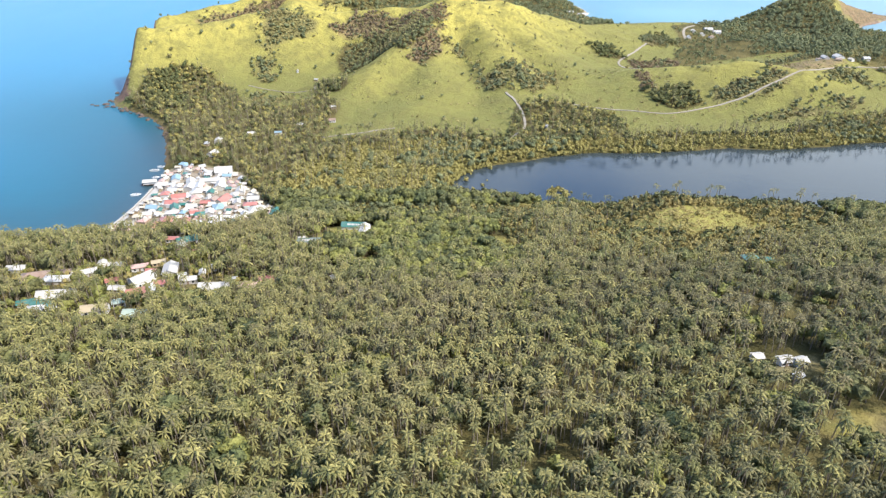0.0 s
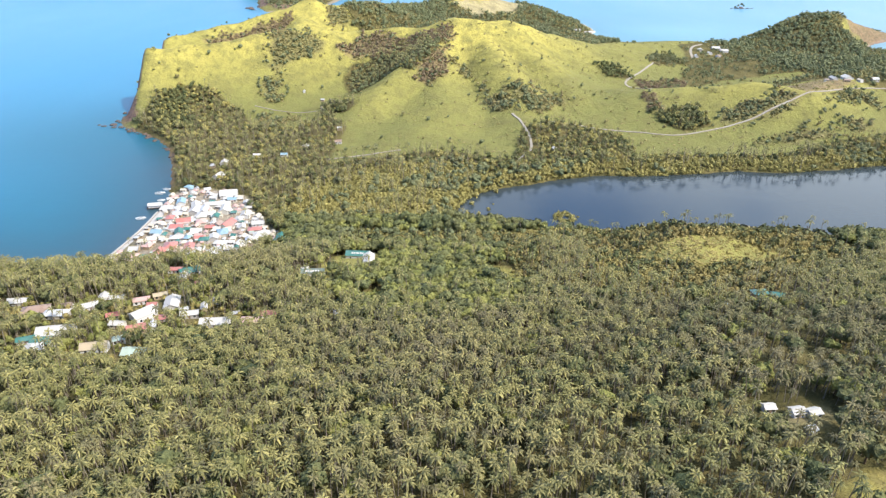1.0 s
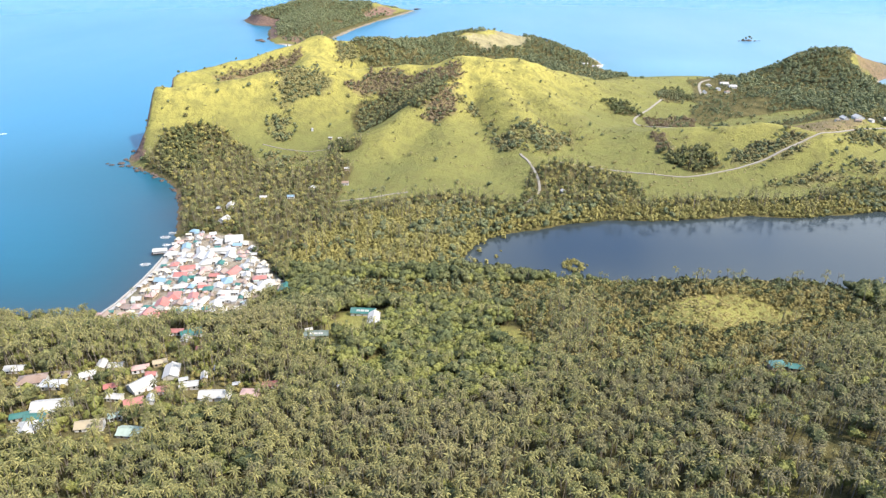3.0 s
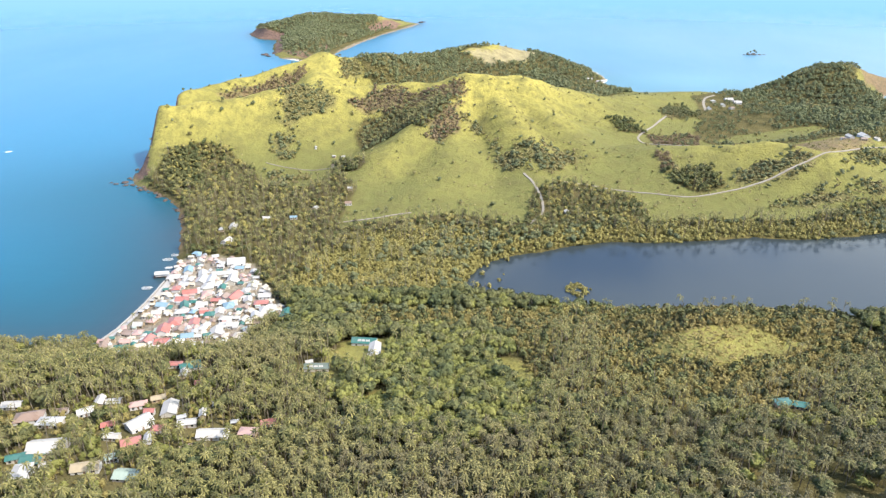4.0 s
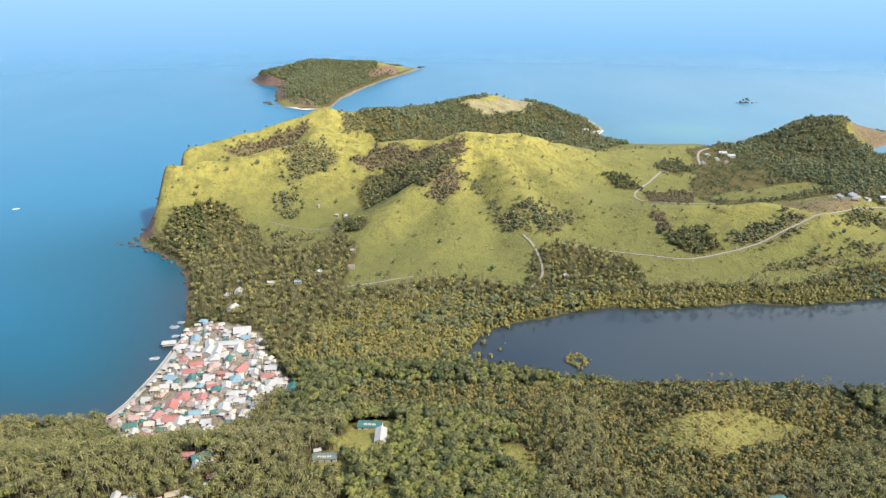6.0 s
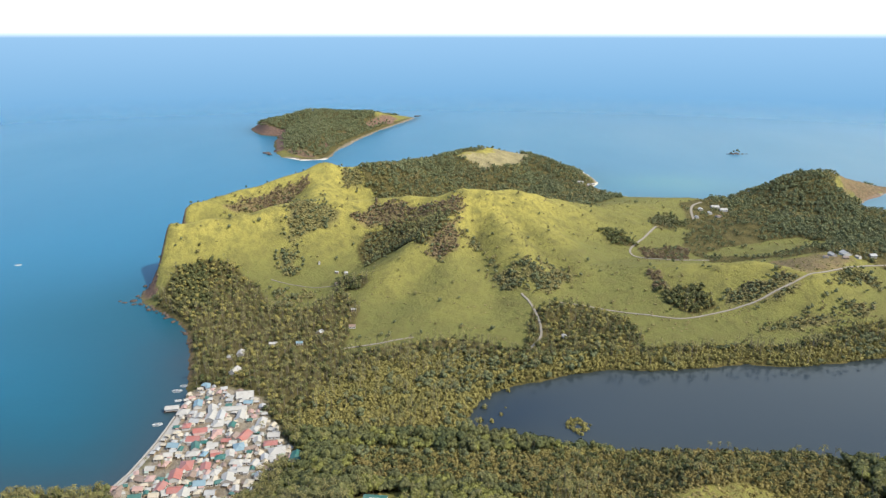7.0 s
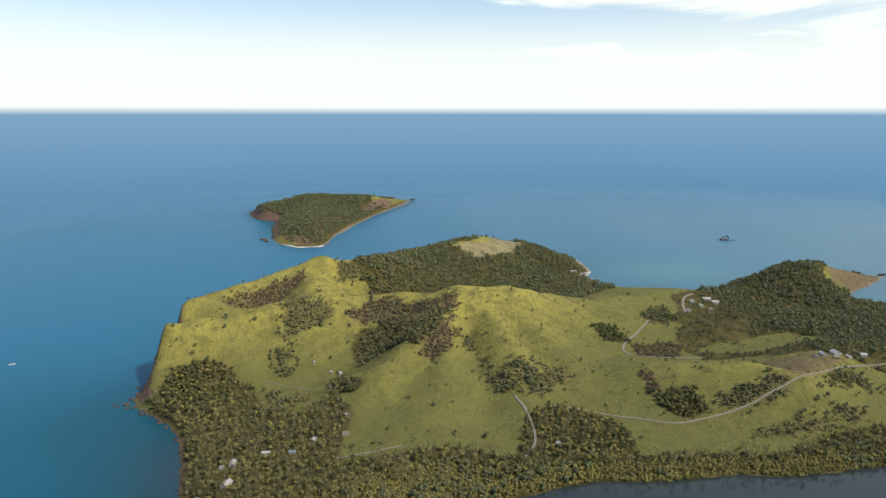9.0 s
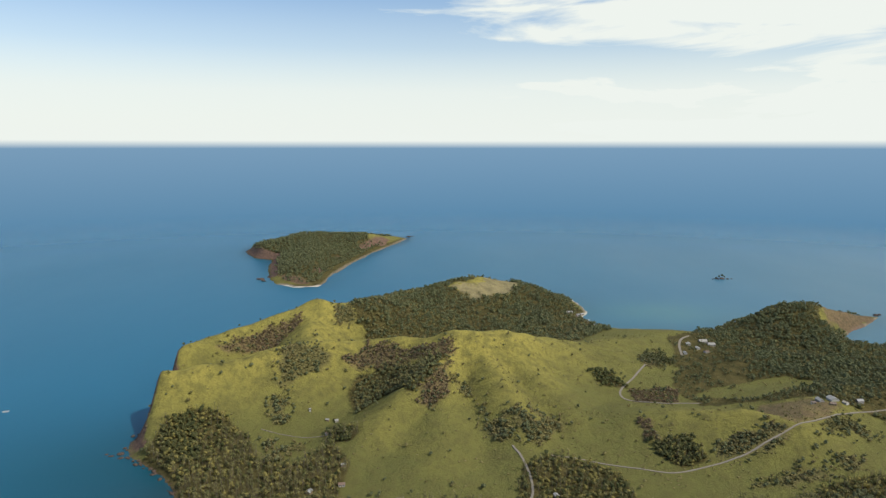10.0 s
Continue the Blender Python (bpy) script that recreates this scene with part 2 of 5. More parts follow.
# ---- the lie of the land ----
COAST = [(-573, 239), (-400, 259), (-285, 267), (-203, 269), (-163.3, 271), (-156, 291), (-153.9, 325), (-155.6, 354),
         (-163.9, 385), (-175.9, 419), (-189.6, 449), (-207, 471), (-227, 488), (-245, 504), (-253, 525), (-256, 555),
         (-261, 591), (-268, 622), (-277, 651), (-278, 684), (-266, 719), (-245, 753)]
COAST_BACK = [(-225, 791), (-204, 830), (-179.5, 870), (-146.2, 908), (-108.9, 953), (-66.7, 1006), (-13.7, 1066), (45.9, 1103),
              (106.7, 1111), (158, 1084), (185.8, 1052), (196.3, 997), (195.4, 960), (181.5, 926), (189.7, 894), (220, 874),
              (287, 869), (323, 858), (349, 877), (368, 903), (408, 925), (470, 943), (554, 952), (594, 937)]
COAST_EAST = [(565, 905), (524, 872), (491, 839), (486, 813), (508, 801), (553, 814), (632, 830), (750, 852),
              (760, -260), (-600, -260)]
LAND = COAST + COAST_BACK + COAST_EAST
LAGOON = [(3.4, 341), (7.6, 330), (14.5, 323), (28, 323), (42.5, 314), (53, 310), (64.3, 313), (79.4, 306), (105.7, 305), (132.1, 302),
          (167.4, 305), (185.7, 297), (213, 284), (284, 272), (406, 279), (419, 367), (385, 411), (319, 421), (276, 419),
          (240, 411), (208, 404), (182.6, 409), (150.3, 402), (121.1, 397), (93.8, 399), (63.8, 391), (46.5, 383), (31, 378),
          (16.5, 367), (9, 355)]
# ridges: (x, y, height, half width) from node to node
RIDGES = [
    [(-2.6, 650, 48, 50), (-15.5, 595, 40, 36), (-34.8, 566, 30, 32), (-56.4, 532, 17, 32), (-72, 500, 7, 30)],
    [(22.5, 659, 46, 52), (37, 601, 37, 36), (53.7, 546, 21, 34), (56.6, 495, 9, 34)],
    [(-11.8, 591, 30, 40), (-7.3, 539, 18, 42), (-14.5, 479, 7, 44)],
    [(-6.3, 648, 52, 58), (20.6, 658, 55, 60), (51.6, 669, 52, 60), (97.8, 704, 33, 62), (146.5, 729, 20, 62), (215, 781, 12, 60), (279, 824, 8, 50)],
    [(48.7, 671, 44, 55), (77.4, 601, 27, 45), (102.9, 556, 14, 40)],
    [(-8.4, 650, 46, 45), (-50.5, 664, 47, 42), (-92.8, 663, 42, 42), (-128.2, 643, 46, 42), (-153.5, 626, 49, 42),
     (-185.7, 603, 42, 40), (-218, 582, 42, 40), (-242, 565, 43, 34)],
    [(-242, 565, 40, 32), (-235, 538, 22, 28), (-226, 514, 9, 24)],
    [(-129, 645, 42, 42), (-147.8, 707, 42, 45), (-152.3, 782, 48, 55)],
    [(-150.6, 778, 56, 55), (-214, 729, 40, 40), (-254, 681, 38, 34), (-265, 654, 36, 26)],
    [(-151.9, 781, 50, 55), (-102.3, 797, 50, 55), (-53.8, 915, 34, 70), (45.3, 1030, 36, 60), (100.5, 1045, 24, 55), (158.7, 1008, 10, 40)],
    [(388, 868, 10, 36), (410, 864, 22, 42), (432, 862, 31, 50), (479, 869, 31, 52), (533, 886, 23, 40), (573, 920, 9, 26)],
    [(122.7, 557, 12, 45), (192.8, 539, 20, 42), (230, 528, 27, 40), (265, 510, 23, 40), (335, 574, 22, 55), (418, 586, 20, 70)],
    [(319, 708, 8, 60), (470, 680, 7, 80), (627, 735, 7, 80)],
    [(60, 206, 26, 38), (84, 216, 32, 42), (90, 240, 30, 42), (118, 254, 23, 40), (151, 262, 17, 36), (175, 274, 8, 30)],
]
ISLET = [(-453, 1513), (-409, 1430), (-364, 1403), (-352, 1320), (-326, 1227), (-295, 1161), (-259, 1130), (-219, 1136), (-215, 1175),
         (-213, 1250), (-197.9, 1357), (-167.2, 1504), (-131.9, 1630), (-106.8, 1735), (-140, 1782), (-216, 1810), (-309, 1786),
         (-404, 1699), (-456, 1589)]
ISLET_RIDGES = [[(-384, 1484, 24, 70), (-320, 1542, 35, 95), (-246, 1589, 30, 90), (-186.7, 1623, 25, 70), (-142.9, 1707, 9, 50)],
                [(-311, 1543, 30, 80), (-285, 1378, 22, 70), (-267, 1247, 15, 50), (-258, 1193, 9, 34)]]


def lattice(seed):
    return np.random.RandomState(seed).rand(64, 64)


LATTICES = [lattice(s) for s in range(6)]


def wobble(x, y, size, seed=0):
    """Smooth noise from 0 to 1 over cells of the given size."""
    g = LATTICES[seed % 6]
    u, v = np.asarray(x, float) / size + 17.3 * seed, np.asarray(y, float) / size + 9.1 * seed
    i, j = np.floor(u).astype(int), np.floor(v).astype(int)
    a, b = u - i, v - j
    a, b = a * a * (3 - 2 * a), b * b * (3 - 2 * b)
    g00, g10 = g[i % 64, j % 64], g[(i + 1) % 64, j % 64]
    g01, g11 = g[i % 64, (j + 1) % 64], g[(i + 1) % 64, (j + 1) % 64]
    return (g00 * (1 - a) + g10 * a) * (1 - b) + (g01 * (1 - a) + g11 * a) * b


def rough(x, y, size, seed=0):
    return (wobble(x, y, size, seed) * 0.55 + wobble(x, y, size / 2.1, seed + 1) * 0.28 + wobble(x, y, size / 4.3, seed + 2) * 0.17)


def inland(poly, x, y):
    """Metres from a closed outline, positive inside."""
    x, y = np.asarray(x, float), np.asarray(y, float)
    best, inside = np.full(x.shape, 1e9), np.zeros(x.shape, bool)
    for (ax, ay), (bx, by) in zip(poly, poly[1:] + poly[:1]):
        dx, dy = bx - ax, by - ay
        s = np.clip(((x - ax) * dx + (y - ay) * dy) / (dx * dx + dy * dy), 0, 1)
        best = np.minimum(best, np.hypot(x - ax - s * dx, y - ay - s * dy))
        if ay != by:
            inside ^= ((ay > y) != (by > y)) & (x < (bx - ax) * (y - ay) / (by - ay) + ax)
    return np.where(inside, best, -best)


def step(a, b, v):
    s = np.clip((v - a) / (b - a), 0, 1)
    return s * s * (3 - 2 * s)


def hills(ridges, x, y):
    total = np.zeros(np.shape(x))
    for nodes in ridges:
        top = np.zeros(np.shape(x))
        for (ax, ay, ah, aw), (bx, by, bh, bw) in zip(nodes, nodes[1:]):
            dx, dy = bx - ax, by - ay
            s = np.clip(((x - ax) * dx + (y - ay) * dy) / (dx * dx + dy * dy), 0, 1)
            d = np.hypot(x - ax - s * dx, y - ay - s * dy)
            w = aw + s * (bw - aw)
            top = np.maximum(top, (ah + s * (bh - ah)) * np.exp(-((np.sqrt(d * d + 9) - 3) / w) ** 1.5))
        total += top ** 14
    return total ** (1 / 14)


def front(x, y):
    """The slope that falls from the plantation under the camera to the isthmus, steeper above the village."""
    v = y + 10 * (wobble(x, y, 80, 3) - 0.5) * 2 * step(300, 250, y)
    even = np.interp(v, [-260, 0, 60, 110, 140, 170, 195, 215, 240, 270, 303, 335, 400], [95, 84, 70, 57, 48, 39.5, 34, 29, 22, 13, 4.5, 1.6, 1.6])
    steep = np.interp(v, [-260, 0, 60, 110, 140, 170, 195, 208, 225, 245, 262, 300, 335], [95, 84, 70, 57, 48, 41, 36, 33, 20, 9, 4.0, 2.6, 1.6])
    west = step(-50, -90, x)
    return even * (1 - west) + steep * west - 4 * np.exp(-((x - 22) / 28) ** 2 - ((y - 205) / 22) ** 2)


def height(x, y):
    x, y = np.asarray(x, float), np.asarray(y, float)
    d = inland(LAND, x + 5 * (rough(x, y, 26, 1) - 0.5), y + 5 * (rough(x, y, 26, 2) - 0.5))
    g = inland(LAGOON, x + 6 * (rough(x, y, 22, 3) - 0.5), y + 6 * (rough(x, y, 22, 4) - 0.5))
    h = hills(RIDGES, x, y)
    crest = 1 - np.abs(2 * wobble(x + 12 * wobble(x, y, 40, 2), y, 58, 1) - 1)
    crease = 1 - np.abs(2 * wobble(x, y + 9 * wobble(x, y, 30, 4), 21, 3) - 1)
    h = h * (1 + 0.08 * (crest - 0.55) + 0.05 * (crease - 0.55)) + np.minimum(h / 12, 1) * 2.0 * (rough(x, y, 26, 0) - 0.5)
    cliff = step(0, np.where(x < -150, 14, 40), d)
    low = front(x, y)
    h = (np.maximum(h, low) + 0.2 * np.minimum(h, low)) * cliff + 0.6 * (rough(x, y, 12, 2) - 0.5)
    land = np.where(d > 0, np.maximum(0.5 + np.minimum(d, 9) * 0.1, 0) + h, np.maximum(d * 0.25, -6))
    return np.where(g > -9, np.minimum(land, np.where(g > 0, -0.4 - 0.1 * np.minimum(g, 12), 0.15 - g * 0.18 + np.maximum(-g - 3, 0) * 0.6)), land)


def islet_height(x, y):
    d = inland(ISLET, x + 12 * (rough(x, y, 40, 1) - 0.5), y + 12 * (rough(x, y, 40, 2) - 0.5))
    h = hills(ISLET_RIDGES, x, y)
    h = h + 4 * (rough(x, y, 50, 0) - 0.5)
    return np.where(d > 0, 0.5 + np.minimum(d, 9) * 0.12 + np.maximum(h, 0) * step(0, np.where(x < -260, 20, 50), d), np.maximum(d * 0.2, -6))


def blank_mesh(name, verts, faces, material, values=None, smooth=False):
    """A mesh from arrays in plan units; values: named floats, one a vertex."""
    me = bpy.data.meshes.new(name)
    verts, faces = np.asarray(verts, np.float32) * SIZE, np.asarray(faces, np.int32)
    k = faces.shape[1]
    me.vertices.add(len(verts))
    me.vertices.foreach_set("co", verts.ravel())
    me.loops.add(faces.size)
    me.loops.foreach_set("vertex_index", faces.ravel())
    me.polygons.add(len(faces))
    me.polygons.foreach_set("loop_start", np.arange(0, faces.size, k, dtype=np.int32))
    me.polygons.foreach_set("loop_total", np.full(len(faces), k, np.int32))
    me.update(calc_edges=True)
    for key, row in (values or {}).items():
        me.attributes.new(key, "FLOAT", "POINT").data.foreach_set("value", np.asarray(row, np.float32))
    me.materials.append(material)
    me.polygons.foreach_set("use_smooth", np.full(len(faces), smooth))
    return me


def sheet(xs, ys):
    """The points and quads of a grid."""
    gx, gy = np.meshgrid(xs, ys)
    nx, ny = len(xs), len(ys)
    i = (np.arange(ny - 1)[:, None] * nx + np.arange(nx - 1)).ravel()
    return gx.ravel(), gy.ravel(), np.stack([i, i + 1, i + nx + 1, i + nx], 1)


def used(verts, faces, values):
    """Drops the points that no face uses."""
    keep = np.zeros(len(verts), bool)
    keep[faces.ravel()] = True
    index = np.cumsum(keep) - 1
    return verts[keep], index[faces], {k: v[keep] for k, v in values.items()}


def within(poly, x, y, soft=4.0, ragged=7.0):
    return step(-soft, soft, inland(poly, x, y) + ragged * (rough(x, y, 8 + ragged, 4) - 0.5) + 0.5 * ragged * (rough(x, y, 6, 1) - 0.5))


# cover of the land, by its plan
GRASS_FOOT = [(-211, 548), (-187.1, 547), (-160.7, 527), (-146.3, 494), (-121.2, 482), (-105.5, 492), (-93.9, 512), (-73.6, 481), (-73.8, 442),
              (-75.1, 415), (-43, 424), (-5.6, 432), (21.3, 428), (42.1, 420), (51.9, 477), (79.2, 492), (102.9, 487), (122.8, 464),
              (121.1, 427), (180.8, 430), (218, 429), (253, 448), (300, 464), (407, 486)]
HILLS = GRASS_FOOT + [(504, 547), (632, 820), (408, 962), (86, 1138), (-165.5, 983), (-341, 747), (-305, 581), (-263, 499), (-233, 479), (-228, 506), (-228, 528)]
GULLIES = [[(-153.4, 617), (-129.1, 638), (-111.4, 634), (-113.6, 618), (-127, 603), (-133.8, 581), (-147.1, 583), (-156.7, 599)],
           [(-127.2, 775), (-115.4, 778), (-106.9, 772), (-114.6, 759), (-128.2, 759)], [(2.8, 592), (20.4, 594), (29.8, 563), (45.3, 520), (36.5, 516), (24, 554), (7.9, 577)],
           [(-152.2, 574), (-143.5, 578), (-141, 552), (-148.8, 555)], [(49.3, 516), (68.8, 529), (74, 515), (61.4, 502)],
           [(42.1, 536), (69.5, 549), (85.5, 537), (73.9, 519), (52.3, 515)],
           [(197, 494), (240, 509), (252, 501), (220, 482)], [(208, 453), (291, 484), (301, 474), (232, 446)],
           [(207, 719), (232, 741), (234, 708), (208, 701)], [(276, 511), (320, 533), (332, 514), (300, 503), (275, 498)],
           [(-143.8, 524), (-113.9, 519), (-103.6, 498), (-128.3, 491)]]
BROWN = [[(-235, 680), (-217, 701), (-198.5, 724), (-179.1, 741), (-165.9, 751), (-162.9, 738), (-179.3, 716), (-208, 689), (-225, 674)],
         [(-101.8, 633), (-89.4, 648), (-62.9, 656), (-36.2, 647), (-11.8, 638), (3.4, 643), (-0.3, 622), (-14.6, 608), (-35.5, 626), (-63, 635), (-89.1, 633)],
         [(-19.2, 580), (-2.1, 609), (-2.9, 582), (-16.2, 547), (-29.9, 553), (-27.9, 569)], [(149.2, 542), (164.9, 533), (163.4, 510), (149.7, 511)],
         [(168.5, 627), (214, 640), (205, 604), (166.7, 605)], [(61.4, 82.8), (68.1, 86.9), (76.8, 89.4), (78.6, 79.3), (69.9, 76), (64.4, 76.7)]]
THICKETS = [[(168.2, 512), (182.9, 511), (187.4, 484), (166.9, 478), (153, 492), (151.7, 509)], [(138.3, 658), (161.1, 665), (167.4, 638), (144.7, 633)],
            [(-89.2, 597), (-84.8, 626), (-57.2, 633), (-19.6, 617), (-3.1, 615), (-17.3, 580), (-32.7, 562), (-60.3, 591), (-80.9, 567)],
            [(-226, 516), (-223, 538), (-213, 545), (-201, 530), (-188.7, 488), (-208, 482)], [(-98.2, 535), (-75, 526), (-77.9, 515), (-93.9, 515)]]
BACK_WOOD = [(-105.1, 811), (-101.7, 765), (-68.9, 727), (-24.3, 704), (47, 727), (101.4, 750), (150.3, 762), (205, 859), (194.5, 943), (178.6, 1074),
             (106.6, 1116), (25.8, 1096), (-127.6, 935), (-152.9, 856)]
EAST_WOOD = [(277, 808), (258, 796), (246, 738), (238, 694), (212, 634), (225, 594), (252, 597), (307, 581), (335, 556), (406, 466), (723, 410),
             (751, 863), (554, 968), (338, 898)]
FIELD = [(234, 626), (249, 644), (336, 672), (363, 655), (335, 627), (280, 605)]
BARE_CAP = [(-3.3, 967), (32.1, 949), (83.6, 1006), (105.5, 1051), (71, 1060), (43.6, 1013)]
EAST_CAP = [(471, 847), (513, 856), (580, 905), (596, 948), (533, 935), (479, 888)]
DIGGING = [(270, 586), (310, 578), (325, 550), (308, 528), (263, 503), (248, 512)]
NEAR_GRASS = [(62.1, 230.6), (79.3, 237.0), (102.2, 244.3), (124.0, 245.8), (137.0, 243.2), (110.8, 220.9), (85.5, 209.9), (68.8, 213.7)]
CLEARING = [(15.0, 223.0), (21.5, 223.2), (25.7, 214.7), (27.4, 199.3), (24.6, 190.6), (21.4, 195.3), (18.7, 208.6)]
GLADE = [(-26.4, 187.6), (-23.0, 191.5), (-19.1, 186.9), (-17.8, 179.9), (-21.8, 176.8), (-25.5, 179.9)]
YARD = [(-45.2, 213), (-42.5, 243), (-24, 251), (-20.5, 219), (-31.7, 211)]
YARD_LOW = [(-53.6, 197.6), (-52.8, 206), (-38.1, 209), (-37.3, 197.8)]
VILLAGE = [(-161.7, 273), (-127.9, 247), (-105.6, 249), (-93.3, 265), (-86.7, 286), (-80.7, 302), (-92.6, 325), (-118, 364), (-140, 372), (-159, 364), (-153.2, 330), (-154.2, 292)]
HAMLET = [(-107, 131.6), (-68.5, 136.1), (-44.7, 156.8), (-49.3, 169.5), (-70.8, 183.5), (-77.7, 203), (-91.2, 201), (-106.5, 181.9), (-130.5, 178.9)]
HUT_YARD = [(50, 108.8), (63.5, 110.8), (73.5, 113.2), (75.5, 105.6), (71.5, 98.6), (60, 98.4), (54, 103.6)]
MIXED = [(-23, 262), (-43.0, 198.3), (-32.2, 177.4), (-20.7, 163.3), (-8.2, 156.4), (7.8, 154.2), (22.2, 165.5), (30.9, 197.4), (40.6, 230), (18.6, 302), (-58.3, 310)]
BARE_SOIL = [(61.4, 82.8), (68.1, 86.9), (76.8, 89.4), (78.6, 79.3), (69.9, 76), (64.4, 76.7)]
EAST_YARD = [(87, 173), (102, 173), (102, 184), (88, 185)]
ROAD_LOW = [(74.3, 489), (92, 493), (114.8, 484), (138.5, 477), (158.2, 470), (187.5, 478), (220, 487), (251, 500), (280, 516), (311, 535), (351, 551), (417, 560)]
ROAD_FOOT = [(46.6, 500), (52.9, 481), (56.1, 463), (55.5, 439), (44, 420)]
ROAD_MID = [(204, 700), (192.6, 681), (180, 660), (160.6, 631), (154.8, 614), (165.7, 604), (191.2, 598), (227, 603)]
ROAD_BAY = [(288, 811), (278, 802), (269, 788), (261, 766), (255, 737)]
TRACK_HUTS = [(-153.8, 539), (-124, 531), (-96, 527), (-80.1, 530)]
TRACK_GRASS = [(-77.2, 419), (-54.8, 426), (-43.2, 434), (-31.4, 435)]


def near_line(line, x, y):
    best = np.full(np.shape(x), 1e9)
    for (ax, ay), (bx, by) in zip(line, line[1:]):
        dx, dy = bx - ax, by - ay
        s = np.clip(((x - ax) * dx + (y - ay) * dy) / (dx * dx + dy * dy), 0, 1)
        best = np.minimum(best, np.hypot(x - ax - s * dx, y - ay - s * dy))
    return best


ROADS = [ROAD_LOW, ROAD_FOOT, ROAD_MID, ROAD_BAY]


def meadow(x, y):
    """The field that lies open between the trees of the eastern wood."""
    return within(FIELD, x, y, 4, 14)


def browned(x, y):
    """Burnt brown scrub along the crests and gully rims."""
    b = np.zeros(np.shape(x))
    for poly in BROWN:
        b = np.maximum(b, within(poly, x, y, 6, 22))
    return b


def cover(x, y):
    """How far a place is grass, scrub, wood, sand."""
    grass = within(HILLS, x, y)
    scrub, wood = np.zeros_like(grass), 1 - grass
    for poly in GULLIES:
        scrub = np.maximum(scrub, within(poly, x, y, 9, 26))
    scrub = scrub * (0.25 + 0.75 * step(0.28, 0.52, rough(x, y, 17, 3)))
    for poly in THICKETS:
        wood = np.maximum(wood, within(poly, x, y, 5, 14))
    for poly in (BACK_WOOD, EAST_WOOD):
        wood = np.maximum(wood, within(poly, x, y, 6, 26))
    wood = wood * (1 - meadow(x, y))
    for poly in (BARE_CAP, EAST_CAP, NEAR_GRASS, CLEARING, GLADE, YARD, YARD_LOW, BARE_SOIL):
        wood = wood * (1 - within(poly, x, y, 4, 10 if poly[0][1] < 400 else 36))
    sand = np.zeros_like(grass)
    for poly, much in ((VILLAGE, 0.76), (HAMLET, 0.34), (HUT_YARD, 0.45)):
        sand = np.maximum(sand, much * within(poly, x, y, 4, 10))
    sand = np.maximum(sand, within(BARE_CAP, x, y, 5, 40) * 0.53)
    return scrub * (1 - wood), wood * (1 - sand), sand


def ground():
    x, y, faces = sheet(np.arange(-460, 741, 4.0), np.arange(-240, 1141, 4.0))
    z = height(x, y)
    scrub, wood, sand = cover(x, y)
    d = inland(LAND, x, y)
    e = 3.0
    slope = np.hypot(height(x + e, y) - height(x - e, y), height(x, y + e) - height(x, y - e)) / (2 * e)
    rock = step(0.75, 1.2, slope) * step(24, 5, d)
    rock = np.maximum(rock, 0.56 * within(EAST_CAP, x, y, 6, 40))
    beach = step(7, 1, d) * (z > -2) * (slope < 0.5) * np.maximum(step(375, 355, y), step(150, 170, x))
    rock = np.maximum(rock, 0.5 * step(6, 1, d) * step(360, 380, y) * (x < 0))
    rock = np.maximum(rock, 0.53 * within(DIGGING, x, y, 7, 22))
    dry = np.clip(z / 55, 0, 1) + 0.2 * within(BARE_CAP, x, y) + -0.3 * within(NEAR_GRASS, x, y)
    faces = faces[z[faces].max(1) > -2.5]
    v, f, a = used(np.stack([x, y, z], 1), faces, dict(scrub=scrub, wood=wood, sand=np.maximum(sand, np.where((x > 150) & (x < 260) & (y > 850), 0.95, 0.7) * beach), rock=rock, dry=dry, brown=browned(x, y)))
    tagged(new("ground", blank_mesh("ground", v, f, EARTH, a, True)), "grassy hills, plantation slope and low isthmus between sea and lagoon", "ground", kind="structure")
    x, y, faces = sheet(np.arange(-480, -39, 6.0), np.arange(1120, 1841, 6.0))
    z = islet_height(x, y)
    d = inland(ISLET, x, y)
    slope = np.hypot(islet_height(x + 5, y) - islet_height(x - 5, y), islet_height(x, y + 5) - islet_height(x, y - 5)) / 10
    faces = faces[z[faces].max(1) > -2.5]
    cape = within([(-302, 1142), (-223, 1141), (-251, 1183), (-275, 1202), (-327, 1233)], x, y, 10)
    east = within([(-173.1, 1567), (-146.6, 1630), (-110.8, 1742), (-130.9, 1802), (-166.7, 1722), (-195.8, 1620)], x, y, 14)
    shore = step(10, 2, d) * np.maximum(step(-240, -215, x), step(1172, 1152, y))
    v, f, a = used(np.stack([x, y, z], 1), faces, dict(wood=1 - np.maximum(cape * 0.6, east), rock=np.maximum(step(0.25, 0.6, slope) * step(60, 14, d), cape * 0.6 * step(8, 14, d)),
                                                       sand=np.maximum(0.62, step(1165, 1145, y)) * shore, dry=0.4 + 0 * x, scrub=0 * x))
    tagged(new("islet_ground", blank_mesh("islet_ground", v, f, EARTH, a, True)), "wooded islet with a reddish cliff and a pale beach", "islet", kind="structure")


